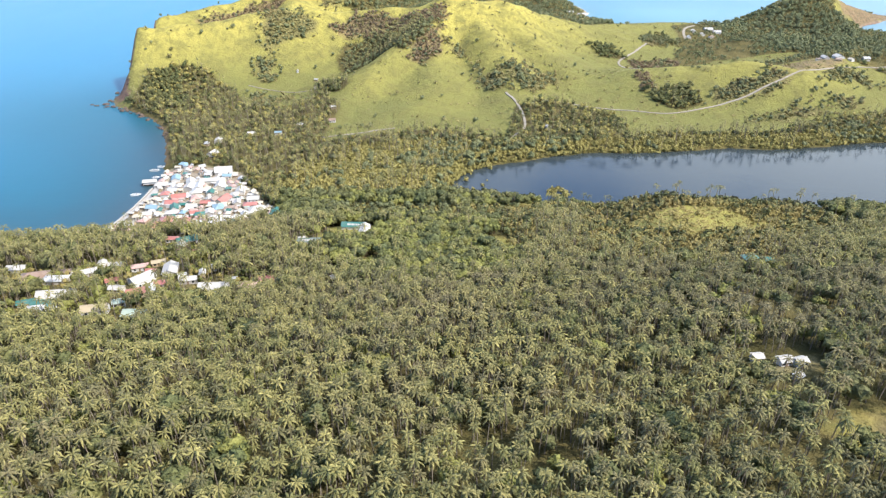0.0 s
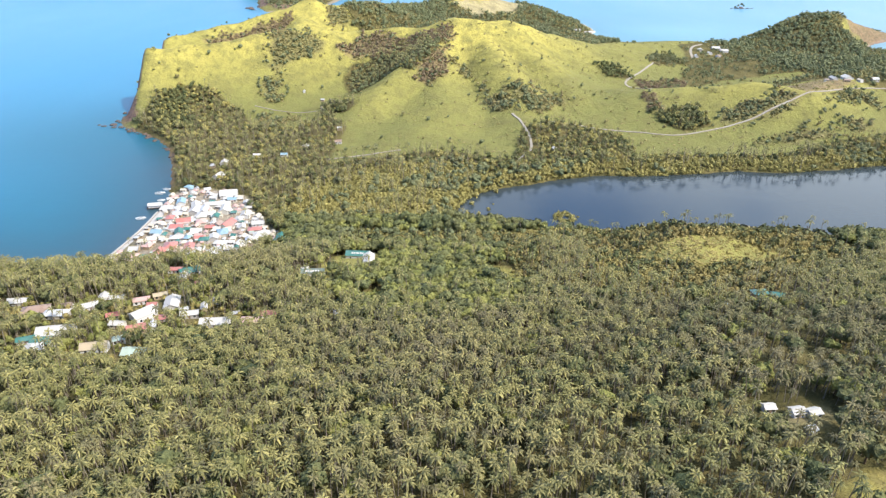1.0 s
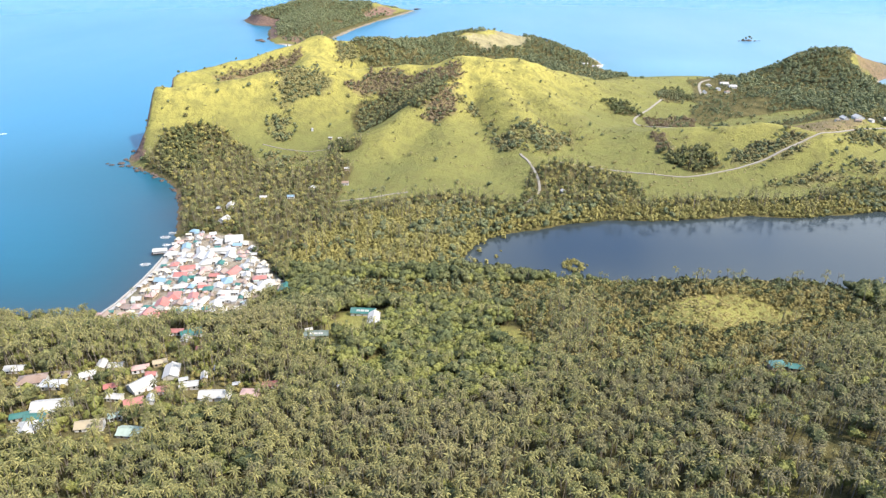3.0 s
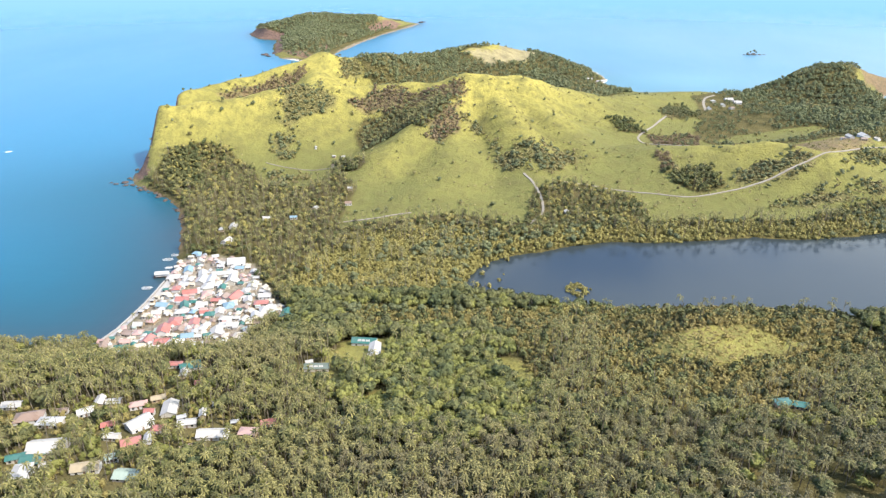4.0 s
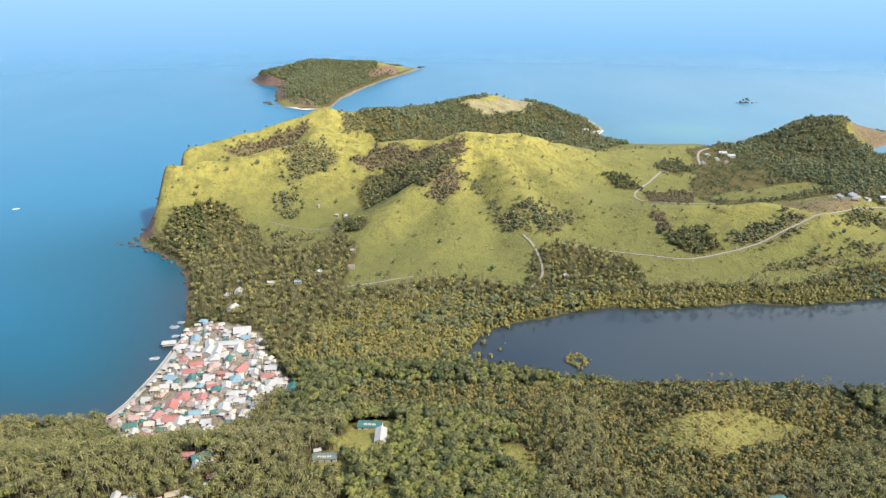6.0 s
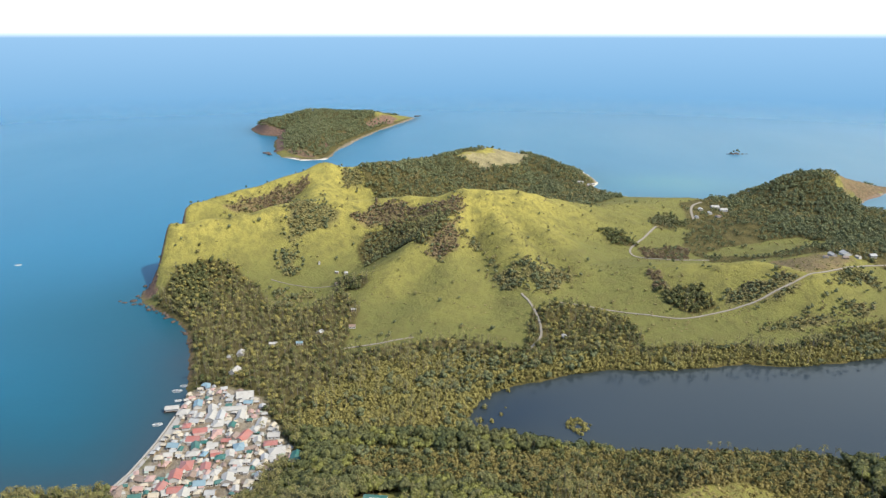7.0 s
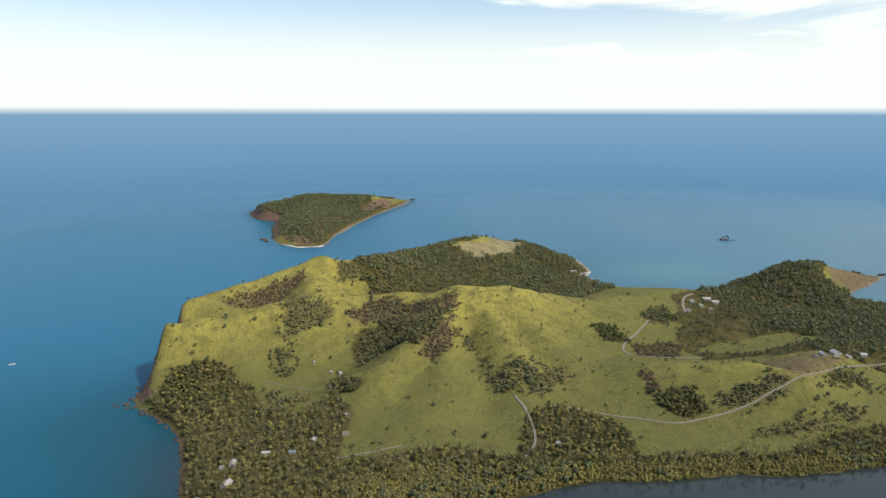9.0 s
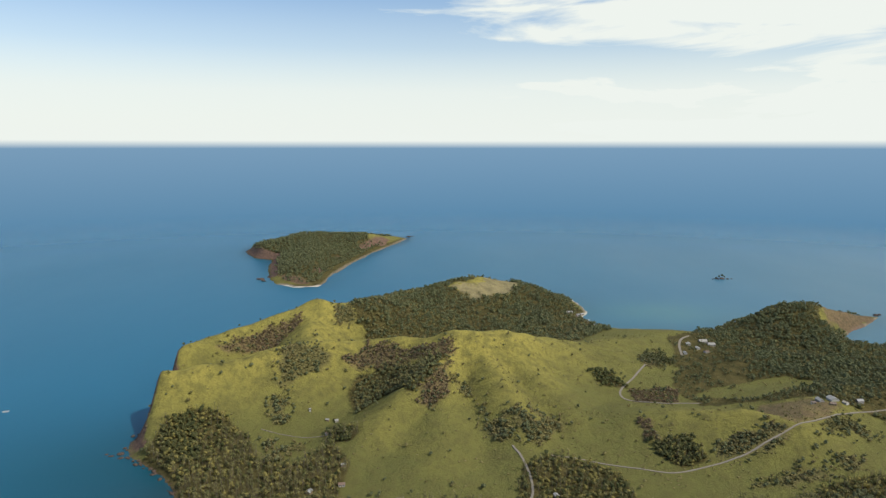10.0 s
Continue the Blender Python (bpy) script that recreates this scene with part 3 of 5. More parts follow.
def seas():
    xs = np.concatenate([np.linspace(-2600, -900, 16)[:-1], np.arange(-900, 1201, 22.0), np.linspace(1200, 2600, 14)[1:]])
    ys = np.concatenate([np.linspace(-1400, 100, 8)[:-1], np.arange(100, 1750, 22.0), np.linspace(1754, 2640, 26)])
    x, y, faces = sheet(xs, ys)
    d = np.maximum(inland(LAND, x, y), inland(ISLET, x, y))
    keep = d[faces].max(1) < 0
    keep |= (d[faces].min(1) < 20)
    bay = np.exp(-((x - 299) / 95) ** 2 - ((y - 958) / 62) ** 2)
    west = np.exp(-np.maximum(-d, 0) / 140) * 0.95 * step(680, 430, y) * (x < 0)
    shallow = np.clip(np.maximum(np.exp(-np.maximum(-d, 0) / 22) * np.where((x < -100) & (y < 1000), 0.15, 0.40), west), 0, 1)
    silt = 0.65 * np.exp(-np.maximum(-d, 0) / 28) * (x < -100) * step(230, 270, y) * step(480, 410, y)
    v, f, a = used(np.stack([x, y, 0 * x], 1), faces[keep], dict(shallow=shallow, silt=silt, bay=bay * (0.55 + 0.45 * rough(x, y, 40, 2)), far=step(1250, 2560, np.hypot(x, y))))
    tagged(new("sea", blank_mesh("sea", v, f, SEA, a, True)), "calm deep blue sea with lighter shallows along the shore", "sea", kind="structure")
    x, y, faces = sheet(np.arange(-8, 440, 6.0), np.arange(256, 430, 6.0))
    d = inland(LAGOON, x, y)
    v, f, a = used(np.stack([x, y, 0 * x + 0.05], 1), faces[d[faces].max(1) > -8], dict(shallow=np.exp(-np.maximum(d, 0) / 7)))
    tagged(new("lagoon", blank_mesh("lagoon", v, f, LAGOON_WATER, a, True)), "still dark lagoon behind the isthmus", "lagoon", kind="structure")


def road(name, line, wide, label):
    pts = []
    for (ax, ay), (bx, by) in zip(line, line[1:]):
        n = max(2, int(math.hypot(bx - ax, by - ay) / 4))
        pts += [(ax + (bx - ax) * i / n, ay + (by - ay) * i / n) for i in range(n)]
    pts = np.array(pts + [line[-1]], float)
    for _ in range(6):
        pts[1:-1] = 0.25 * pts[:-2] + 0.5 * pts[1:-1] + 0.25 * pts[2:]
    t = np.gradient(pts, axis=0)
    side = np.stack([-t[:, 1], t[:, 0]], 1) / np.linalg.norm(t, axis=1)[:, None]
    rows, n = [], len(pts)
    for k, lift in ((-1.0, -0.8), (-0.98, 0.32), (-0.33, 0.36), (0.33, 0.36), (0.98, 0.32), (1.0, -0.8)):
        q = pts + side * k * wide / 2
        crown = height(pts[:, 0], pts[:, 1]) if lift > 0 else height(q[:, 0], q[:, 1])
        rows.append(np.c_[q, np.maximum(crown, height(q[:, 0], q[:, 1])) + lift])
    faces = [(k * n + i, k * n + i + 1, (k + 1) * n + i + 1, (k + 1) * n + i) for k in range(5) for i in range(n - 1)]
    tagged(new(name, blank_mesh(name, np.concatenate(rows), faces, ROADWAY)), label, "road", kind="structure")


ground()
seas()
road("road", ROAD_LOW, 1.4, "pale concrete road winding along the foot of the hill")
road("road", ROAD_FOOT, 1.7, "pale lane dropping from the hillside to the shore wood")
road("road", ROAD_MID, 1.9, "pale hillside road with a sharp bend in grass")
road("road", ROAD_BAY, 2.6, "pale road climbing over the saddle to the bay")
road("footpath", TRACK_HUTS, 0.7, "worn pale track to the hillside huts")
road("footpath", TRACK_GRASS, 1.3, "worn pale track along the edge of the grove")

# ---- plants ----


def joined(pieces):
    """One list of points and triangles out of several."""
    verts, faces, n = [], [], 0
    for v, f in pieces:
        verts.append(np.asarray(v, float))
        faces.append(np.asarray(f, int) + n)
        n += len(v)
    return np.concatenate(verts), np.concatenate(faces)


def stem(radius, top, high, sides, rings, lean=(0, 0)):
    """A tapered, slightly bent stem."""
    verts, faces = [], []
    for r in range(rings + 1):
        s = r / rings
        for k in range(sides):
            a = 2 * math.pi * k / sides
            w = radius + (top - radius) * s
            verts.append((w * math.cos(a) + lean[0] * s * s, w * math.sin(a) + lean[1] * s * s, high * s))
    for r in range(rings):
        for k in range(sides):
            a, b = r * sides + k, r * sides + (k + 1) % sides
            faces += [(a, b, b + sides), (a, b + sides, a + sides)]
    return verts, faces


def frond(rng, length, heading, rise, pieces):
    """A palm frond: an arched rib with a drooping blade of leaflets on both sides, tapering to a point."""
    ca, sa = math.cos(heading), math.sin(heading)
    rib, edges = [], ([], [])
    for i in range(pieces + 1):
        s = i / pieces
        out = length * (s * math.cos(rise * 0.6) - 0.16 * s ** 3)
        up = length * (math.sin(rise) * s - (0.50 + 0.35 * rise) * s * s)
        rib.append((out * ca, out * sa, up))
        if 0 < i < pieces:
            half = length * 0.10 * math.sin(math.pi * s ** 0.8) * rng.uniform(0.8, 1.2)
            for k, side in enumerate((-1, 1)):
                ahead = out + half * 0.5
                edges[k].append((ahead * ca - side * half * sa, ahead * sa + side * half * ca, up - half * 0.75))
    n, m = pieces + 1, pieces - 1
    verts, faces = rib + edges[0] + edges[1], []
    for k in range(2):
        e = n + k * m
        rows = [(0, 1, e), (pieces - 1, pieces, e + m - 1)]
        for i in range(1, m):
            rows += [(i, i + 1, e + i), (i, e + i, e + i - 1)]
        faces += rows if k else [(a, c, b) for a, b, c in rows]
    return verts, faces


def palm_crown(rng, length, fronds, pairs):
    rows = []
    for k in range(fronds):
        level = k / fronds
        rows.append(frond(rng, length * rng.uniform(0.85, 1.1), k * 2.4 + rng.uniform(-0.25, 0.25), 1.25 - 2.15 * level, pairs))
    return joined(rows)


def lump(rng, radius, flat, centre, detail):
    """A lumpy clump of foliage."""
    bm = bmesh.new()
    bmesh.ops.create_icosphere(bm, subdivisions=detail, radius=1)
    shift = Vector((rng.uniform(0, 40), rng.uniform(0, 40), rng.uniform(0, 40)))
    verts = []
    for v in bm.verts:
        k = radius * (1 + 0.45 * noise.noise(v.co * 1.7 + shift) + 0.2 * noise.noise(v.co * 4 + shift))
        verts.append((centre[0] + v.co.x * k, centre[1] + v.co.y * k, centre[2] + v.co.z * k * flat))
    faces = [[v.index for v in f.verts] for f in bm.faces]
    bm.free()
    return verts, faces


def sprays(rng, radius, flat, centre, count, size):
    """Small leafy sprays that break up the outline of a clump."""
    verts, faces = [], []
    for _ in range(count):
        d = Vector((rng.gauss(0, 1), rng.gauss(0, 1), rng.gauss(0.35, 0.8))).normalized()
        p = Vector(centre) + Vector((d.x, d.y, d.z * flat)) * radius * rng.uniform(0.85, 1.2)
        a = d.cross(Vector((rng.gauss(0, 1), rng.gauss(0, 1), rng.gauss(0, 1)))).normalized() * size * rng.uniform(0.6, 1.3)
        b = (d.cross(a).normalized() + d * rng.uniform(-0.7, 0.7)) * size * rng.uniform(0.5, 1.0)
        n = len(verts)
        verts += [tuple(p - a * 0.5), tuple(p + a * 0.5), tuple(p + b)]
        faces.append((n, n + 1, n + 2))
    return verts, faces


def crown(rng, radius, flat, high, clumps, detail, leaf_count, leaf_size, core=1.0):
    """A crown of several clumps with ragged edges, its middle at the height given."""
    rows = []
    for k in range(clumps):
        a, r = k * 2.4 + rng.uniform(-0.4, 0.4), radius * (0.0 if k == 0 else rng.uniform(0.42, 0.68))
        c = (r * math.cos(a), r * math.sin(a), high + rng.uniform(-0.2, 0.3) * radius * flat)
        own = radius * (0.72 if k == 0 else rng.uniform(0.42, 0.6))
        rows.append(lump(rng, own * core, flat, c, detail))
        rows.append(sprays(rng, own, flat, c, leaf_count, leaf_size))
    return joined(rows)


def scatter(spacing, x0, x1, y0, y1, seed, jitter=0.42):
    r = np.random.RandomState(seed)
    gx, gy = np.meshgrid(np.arange(x0, x1, spacing), np.arange(y0, y1, spacing * 0.87))
    gx[1::2] += spacing / 2
    gx, gy = gx.ravel(), gy.ravel()
    return gx + r.uniform(-jitter, jitter, gx.shape) * spacing, gy + r.uniform(-jitter, jitter, gy.shape) * spacing


def planted(templates, x, y, z, scale, seed, tilt=0.06):
    """Copies of the templates at the places given, as one list; and a tint for each copy."""
    r = np.random.RandomState(seed)
    which, turn = r.randint(0, len(templates), len(x)), r.uniform(0, 6.283, len(x))
    tint, tall = r.rand(len(x)), r.uniform(0.85, 1.2, len(x))
    lx, ly = r.normal(0, tilt, len(x)), r.normal(0, tilt, len(x))
    verts, faces, tints, n = [], [], [], 0
    for k, (tv, tf) in enumerate(templates):
        m = np.flatnonzero(which == k)
        if not len(m):
            continue
        c, s = np.cos(turn[m])[:, None], np.sin(turn[m])[:, None]
        vz = tv[None, :, 2] * (scale[m] * tall[m])[:, None]
        vx = (tv[None, :, 0] * c - tv[None, :, 1] * s) * scale[m][:, None] + vz * lx[m][:, None] + x[m][:, None]
        vy = (tv[None, :, 0] * s + tv[None, :, 1] * c) * scale[m][:, None] + vz * ly[m][:, None] + y[m][:, None]
        verts.append(np.stack([vx, vy, vz + z[m][:, None]], -1).reshape(-1, 3))
        faces.append((tf[None] + (np.arange(len(m)) * len(tv))[:, None, None] + n).reshape(-1, 3))
        tints.append(np.repeat(tint[m], len(tv)))
        n += len(m) * len(tv)
    return np.concatenate(verts), np.concatenate(faces), np.concatenate(tints)


def thicket(name, label, category, tops, stems, material, bark, x, y, scale, seed, z=None, tilt=0.06, sink=0.15):
    """Many trees of a kind: the leaves one mesh, the stems another, under one thing."""
    if len(x) == 0:
        return
    z = (height(x, y) if z is None else z) - sink
    root = new(name)
    tagged(root, label, category, kind="stuff")
    for part_name, kinds, skin in (("foliage", tops, material), ("stems", stems, bark)):
        if kinds:
            v, f, t = planted(kinds, x, y, z, scale, seed, tilt)
            tagged(new(part_name, blank_mesh(part_name, v, f, skin, dict(tint=t))), kind="stuff").parent = root


def clear_of_houses(x, y, margin, ahead=0.0):
    ok = np.ones(len(x), bool)
    for hx, hy, w in HOUSE_SPOTS:
        ok &= np.hypot(x - hx, (y - hy + 1.0 + ahead) / (1.2 + 0.22 * ahead)) > w * 0.55 + margin
    for line in ROADS:
        ok &= near_line(line, x, y) > margin + 1.2
    return ok


rng = random.Random(5)
PALM_HIGH = 9.4
PALM_TOPS = [palm_crown(rng, 2.55, 14, 3) for _ in range(4)]
PALM_STEMS = [stem(0.15, 0.09, PALM_HIGH, 4, 2, (rng.uniform(-0.5, 0.5), rng.uniform(-0.5, 0.5))) for _ in range(4)]
PALM_STEMS = [(np.array(v, float), np.array(f, int)) for v, f in PALM_STEMS]
for k in range(4):
    v, f = PALM_TOPS[k]
    v = v + np.append(PALM_STEMS[k][0][-4:, :2].mean(0), PALM_HIGH)
    PALM_TOPS[k] = (v, f)
FAR_PALM = [palm_crown(rng, 2.6, 10, 3) for _ in range(4)]
FAR_PALM = [(v + (0, 0, PALM_HIGH), f) for v, f in FAR_PALM]
FAR_STEM = [tuple(np.array(a) for a in stem(0.15, 0.11, PALM_HIGH, 3, 1))]
MANGROVE = [crown(rng, 2.0, 0.95, 1.5, 1, 1, 27, 1.25, 0.62) for _ in range(5)]
BROAD = [crown(rng, 2.6, 0.85, 3.6, 4, 1, 24, 0.85) for _ in range(5)]
FAR_BROAD = [crown(rng, 2.8, 0.9, 3.2, 2, 1, 24, 1.15, 0.8) for _ in range(5)]
CAPE_TREE = [crown(rng, 3.0, 1.0, 2.8, 1, 1, 25, 1.45, 0.72) for _ in range(6)]
SMALL_STEM = [tuple(np.array(a) for a in stem(0.22, 0.12, 3.2, 4, 1))]
BUSH = [crown(rng, 1.25, 0.5, 0.32, 1, 1, 11, 0.65) for _ in range(4)]


def open_ground(x, y):
    """Where the wood leaves room, from 0 to 1."""
    g = np.zeros(len(x))
    for poly in (NEAR_GRASS, CLEARING, GLADE, YARD, YARD_LOW, HUT_YARD, EAST_YARD, BARE_SOIL):
        g = np.maximum(g, within(poly, x, y, 2, 10))
    return g


def plant():
    r = np.random.RandomState(11)
    # the coconut plantation on the slope
    x, y = scatter(2.0, -230, 230, 48, 316, 1)
    d, g = inland(LAND, x, y), inland(LAGOON, x, y)
    ok = (np.abs(x) < 12 + 0.67 * np.hypot(y, 95)) & (d > 3) & (g < -9) & clear_of_houses(x, y, 0.7, 2.6) & (open_ground(x, y) < 0.5)
    ok &= r.rand(len(x)) < np.where(within(VILLAGE, x, y) > 0.5, 0.05, np.where(within(HAMLET, x, y) > 0.5, 0.72, 0.97 - 0.3 * step(25, 70, x) * step(215, 180, y)))
    mixed = within(MIXED, x, y, 8)
    ok &= r.rand(len(x)) > mixed * 0.9
    north = np.maximum(step(222, 268, y + 20 * (rough(x, y, 50, 2) - 0.5)) * (x > -80), within([(40.6, 188.6), (64.4, 181), (96.7, 186.1), (161.7, 236), (180, 306), (56.5, 305)], x, y, 10))
    ok &= r.rand(len(x)) > north * 0.98
    ok &= rough(x, y, 13, 5) > 0.30
    x, y = x[ok], y[ok]
    scale = r.uniform(0.55, 0.92, len(x)) * np.interp(y, [60, 170, 300], [0.76, 0.84, 1.0])
    # those that the flight passes nearest stand as trees of their own
    order = np.argsort(y + 0.25 * np.abs(x))
    first = order[:290]
    rest = np.ones(len(x), bool)
    rest[first] = False
    trees = []
    for k in range(4):
        root = new("coconut_palm")
        tagged(root, "coconut palm with arching feathered fronds in a dense plantation", "palm tree", "plantation palms")
        for part_name, (v, f), skin in (("trunk", PALM_STEMS[k], PALM_TRUNK), ("fronds", PALM_TOPS[k], PALM_LEAF)):
            new(part_name, blank_mesh(part_name, v, f, skin)).parent = root
        trees.append(root)
    base = height(x, y) - 0.15
    for n, i in enumerate(first):
        s = scale[i]
        m = Matrix.Translation(Vector((x[i], y[i], base[i])) * SIZE) @ pose(0, 0, 0, r.normal(0, 3), r.normal(0, 3), r.uniform(0, 360))
        one = trees[n] if n < 4 else copy_thing(trees[n % 4], m)
        one.matrix_basis = m @ Matrix.Diagonal((s, s, s * r.uniform(0.88, 1.15), 1))
    far = (y > 165) & rest
    near = ~far & rest
    # the share of palms with the darker, duller leaf grows eastwards
    dull = r.rand(len(x)) < 0.15 + 0.5 * step(10, 70, x) + 0.3 * (rough(x, y, 34, 4) > 0.58)
    thicket("coconut_plantation", "dense plantation of coconut palms on the slope", "palm grove", PALM_TOPS, PALM_STEMS, PALM_LEAF, PALM_TRUNK, x[near & ~dull], y[near & ~dull], scale[near & ~dull], 3)
    thicket("coconut_plantation", "coconut palms with darker dull brownish fronds on the slope", "palm grove", PALM_TOPS, PALM_STEMS, DULL_PALM_LEAF, PALM_TRUNK, x[near & dull], y[near & dull], scale[near & dull], 53)
    thicket("coconut_plantation", "coconut palms between the houses and the shore", "palm grove", FAR_PALM, FAR_STEM, PALM_LEAF, PALM_TRUNK, x[far], y[far], scale[far], 4)
    # shrubs between the houses of the hamlet
    x, y = scatter(1.9, -135, -40, 128, 210, 50)
    ok = (within(HAMLET, x, y, 4, 10) > 0.4) & clear_of_houses(x, y, 0.2) & (r.rand(len(x)) < 0.55)
    leafy = ok & (r.rand(len(x)) < 0.5)
    thicket("garden_shrubs", "bright green shrubs and banana clumps between the houses", "shrubs", FAR_BROAD, [], BRIGHT_LEAF, BARK, x[leafy], y[leafy], r.uniform(0.22, 0.5, leafy.sum()), 51)
    dull = ok & ~leafy
    thicket("garden_shrubs", "dull olive shrubs between the houses", "shrubs", FAR_BROAD, [], SERE_LEAF, BARK, x[dull], y[dull], r.uniform(0.2, 0.45, dull.sum()), 52)
    # undergrowth and broad-leaved trees among the palms
    x, y = scatter(2.8, -230, 230, 48, 318, 2)
    thin = r.rand(len(x)) < np.where((y > 215) | (x > 32) & (y > 182) | (within(MIXED, x, y, 4) > 0.5), 1.0, 0.5)
    x, y = x[thin], y[thin]
    d, g = inland(LAND, x, y), inland(LAGOON, x, y)
    mixed = within(MIXED, x, y, 8)
    chance = 0.34 + 0.75 * mixed + 0.55 * step(215, 255, y) + 0.7 * within([(40.6, 188.6), (64.4, 181), (96.7, 186.1), (161.7, 236), (180, 306), (56.5, 305)], x, y, 10) + 0.25 * (rough(x, y, 45, 3) > 0.56)
    ok = (np.abs(x) < 12 + 0.67 * np.hypot(y, 95)) & (d > 3) & (g < -4) & clear_of_houses(x, y, 2.0) & (open_ground(x, y) < 0.5) & (r.rand(len(x)) < chance)
    ok &= (within(VILLAGE, x, y) < 0.5) | (r.rand(len(x)) < 0.12)
    x, y = x[ok], y[ok]
    bright = r.rand(len(x)) < 0.35 + 0.35 * within(MIXED, x, y, 6)
    s = r.uniform(0.5, 1.1, len(x)) * np.interp(y, [60, 170, 300], [0.76, 0.84, 1.0])
    knoll_area = [(29.4, 184.4), (56.2, 177), (96.2, 182), (161.7, 236), (180, 306), (65.9, 305), (18.6, 297), (-48.3, 304), (-53.3, 264), (17.7, 251)]
    knoll = within(knoll_area, x, y, 8) > 0.5
    thicket("sere_scrub", "dark olive shrubs among the tawny scrub of the near hill", "shrubs", MANGROVE, SMALL_STEM, WOOD_LEAF, BARK, x[knoll][::3], y[knoll][::3], 1.1 * s[knoll][::3], 28)
    kx, ky = scatter(1.95, -56, 184, 172, 312, 38)
    keep = (within(knoll_area, kx, ky, 6, 14) > 0.5) & (inland(LAGOON, kx, ky) < -3) & clear_of_houses(kx, ky, 1.0) & (open_ground(kx, ky) < 0.25 + 0.8 * r.rand(len(kx)))
    kx, ky = kx[keep], ky[keep]
    thicket("sere_scrub", "dense tawny and olive shrubs covering the near hill", "shrubs", MANGROVE, [], SERE_LEAF, BARK, kx, ky, r.uniform(0.36, 0.7, len(kx)) * (0.7 + 0.6 * rough(kx, ky, 14, 3)), 39)
    bright &= ~knoll
    thicket("mixed_trees", "round bright green trees and tall shrubs among the palms", "trees", BROAD, SMALL_STEM, BRIGHT_LEAF, BARK, x[bright], y[bright], s[bright], 5)
    dark = ~bright & ~knoll
    thicket("mixed_trees", "dark broad-leaved trees among the palms", "trees", BROAD, SMALL_STEM, WOOD_LEAF, BARK, x[dark], y[dark], 1.2 * s[dark], 6)
    # the low wood of the isthmus and along the lagoon
    x, y = scatter(1.95, -110, 430, 262, 515, 7)
    d, g = inland(LAND, x, y), inland(LAGOON, x, y)
    scrub, wood, sand = cover(x, y)
    flat = height(x, y) < 9
    edge = step(26, 14, -g) * (x < 440)
    basin = within([(-89.8, 310), (-53.3, 264), (0.2, 266), (28.1, 311), (13.9, 353), (30.6, 400), (-13.3, 419), (-61.9, 399), (-84.3, 364)], x, y, 9)
    ok = (g < -0.4) & (d > 4) & flat & (wood > 0.5) & clear_of_houses(x, y, 1.0) & (r.rand(len(x)) < np.maximum(edge, basin) * 0.97)
    s = r.uniform(0.4, 0.9, len(x)) * (0.75 + 0.5 * rough(x, y, 16, 2))
    thicket("mangrove_wood", "low olive mangrove wood round the lagoon and across the isthmus", "mangrove", MANGROVE, [], MANGROVE_LEAF, BARK, x[ok], y[ok], s[ok], 8)
    clump = rough(x, y, 26, 4)
    tall = ok & (r.rand(len(x)) < 0.015 + 0.14 * step(0.5, 0.66, clump))
    thicket("mangrove_wood", "darker taller trees standing in clumps in the low wood", "trees", FAR_BROAD, [], HILL_LEAF, BARK, x[tall], y[tall], r.uniform(0.5, 0.95, tall.sum()), 41)
    lone = ok & (y > 318) & (r.rand(len(x)) < 0.03 + 0.13 * step(0.5, 0.36, clump))
    thicket("mangrove_wood", "single coconut palms rising out of the low wood", "palm trees", FAR_PALM, FAR_STEM, PALM_LEAF, PALM_TRUNK, x[lone], y[lone], 0.8 + 0.2 * r.rand(lone.sum()), 29)
    # palms and trees of the shore grove and the foot of the hill
    x, y = scatter(3.5, -260, 430, 300, 575, 9)
    d, g = inland(LAND, x, y), inland(LAGOON, x, y)
    scrub, wood, sand = cover(x, y)
    basin = within([(-89.8, 310), (-53.3, 264), (0.2, 266), (28.1, 311), (13.9, 353), (30.6, 400), (-13.3, 419), (-61.9, 399), (-84.3, 364)], x, y, 9)
    ok = (d > 3) & (g < -13) & (wood > 0.45) & (basin < 0.6) & clear_of_houses(x, y, 1.0) & (height(x, y) < 40) & (within(BACK_WOOD, x, y) < 0.5)
    ok &= (within(VILLAGE, x, y) < 0.5) | (r.rand(len(x)) < 0.06)
    ok &= within(EAST_WOOD, x, y) < 0.5
    palm = ok & (r.rand(len(x)) < np.where((x < 20) & (y < 525), 0.62, 0.28)) & (within(THICKETS[3], x, y) < 0.5)
    other = ok & ~palm
    s = r.uniform(0.55, 0.9, len(x))
    thicket("shore_grove", "coconut palms of the grove under the headland", "palm grove", FAR_PALM, FAR_STEM, PALM_LEAF, PALM_TRUNK, x[palm], y[palm], s[palm], 10)
    lush = other & (r.rand(len(x)) < 0.4)
    thicket("shore_grove", "olive green trees between the palms of the shore grove", "trees", FAR_BROAD, SMALL_STEM, MANGROVE_LEAF, BARK, x[lush], y[lush], 0.85 * s[lush], 12)
    dense = other & ~lush
    thicket("shore_grove", "dark broad-leaved trees at the foot of the hills", "trees", FAR_BROAD, SMALL_STEM, WOOD_LEAF, BARK, x[dense], y[dense], 0.85 * s[dense], 13)
    # woods of the far cape and of the eastern hill
    x, y = scatter(3.6, -190, 570, 450, 1125, 14)
    d = inland(LAND, x, y)
    scrub, wood, sand = cover(x, y)
    back = np.maximum(within(BACK_WOOD, x, y, 3, 26), within(EAST_WOOD, x, y, 3, 26))
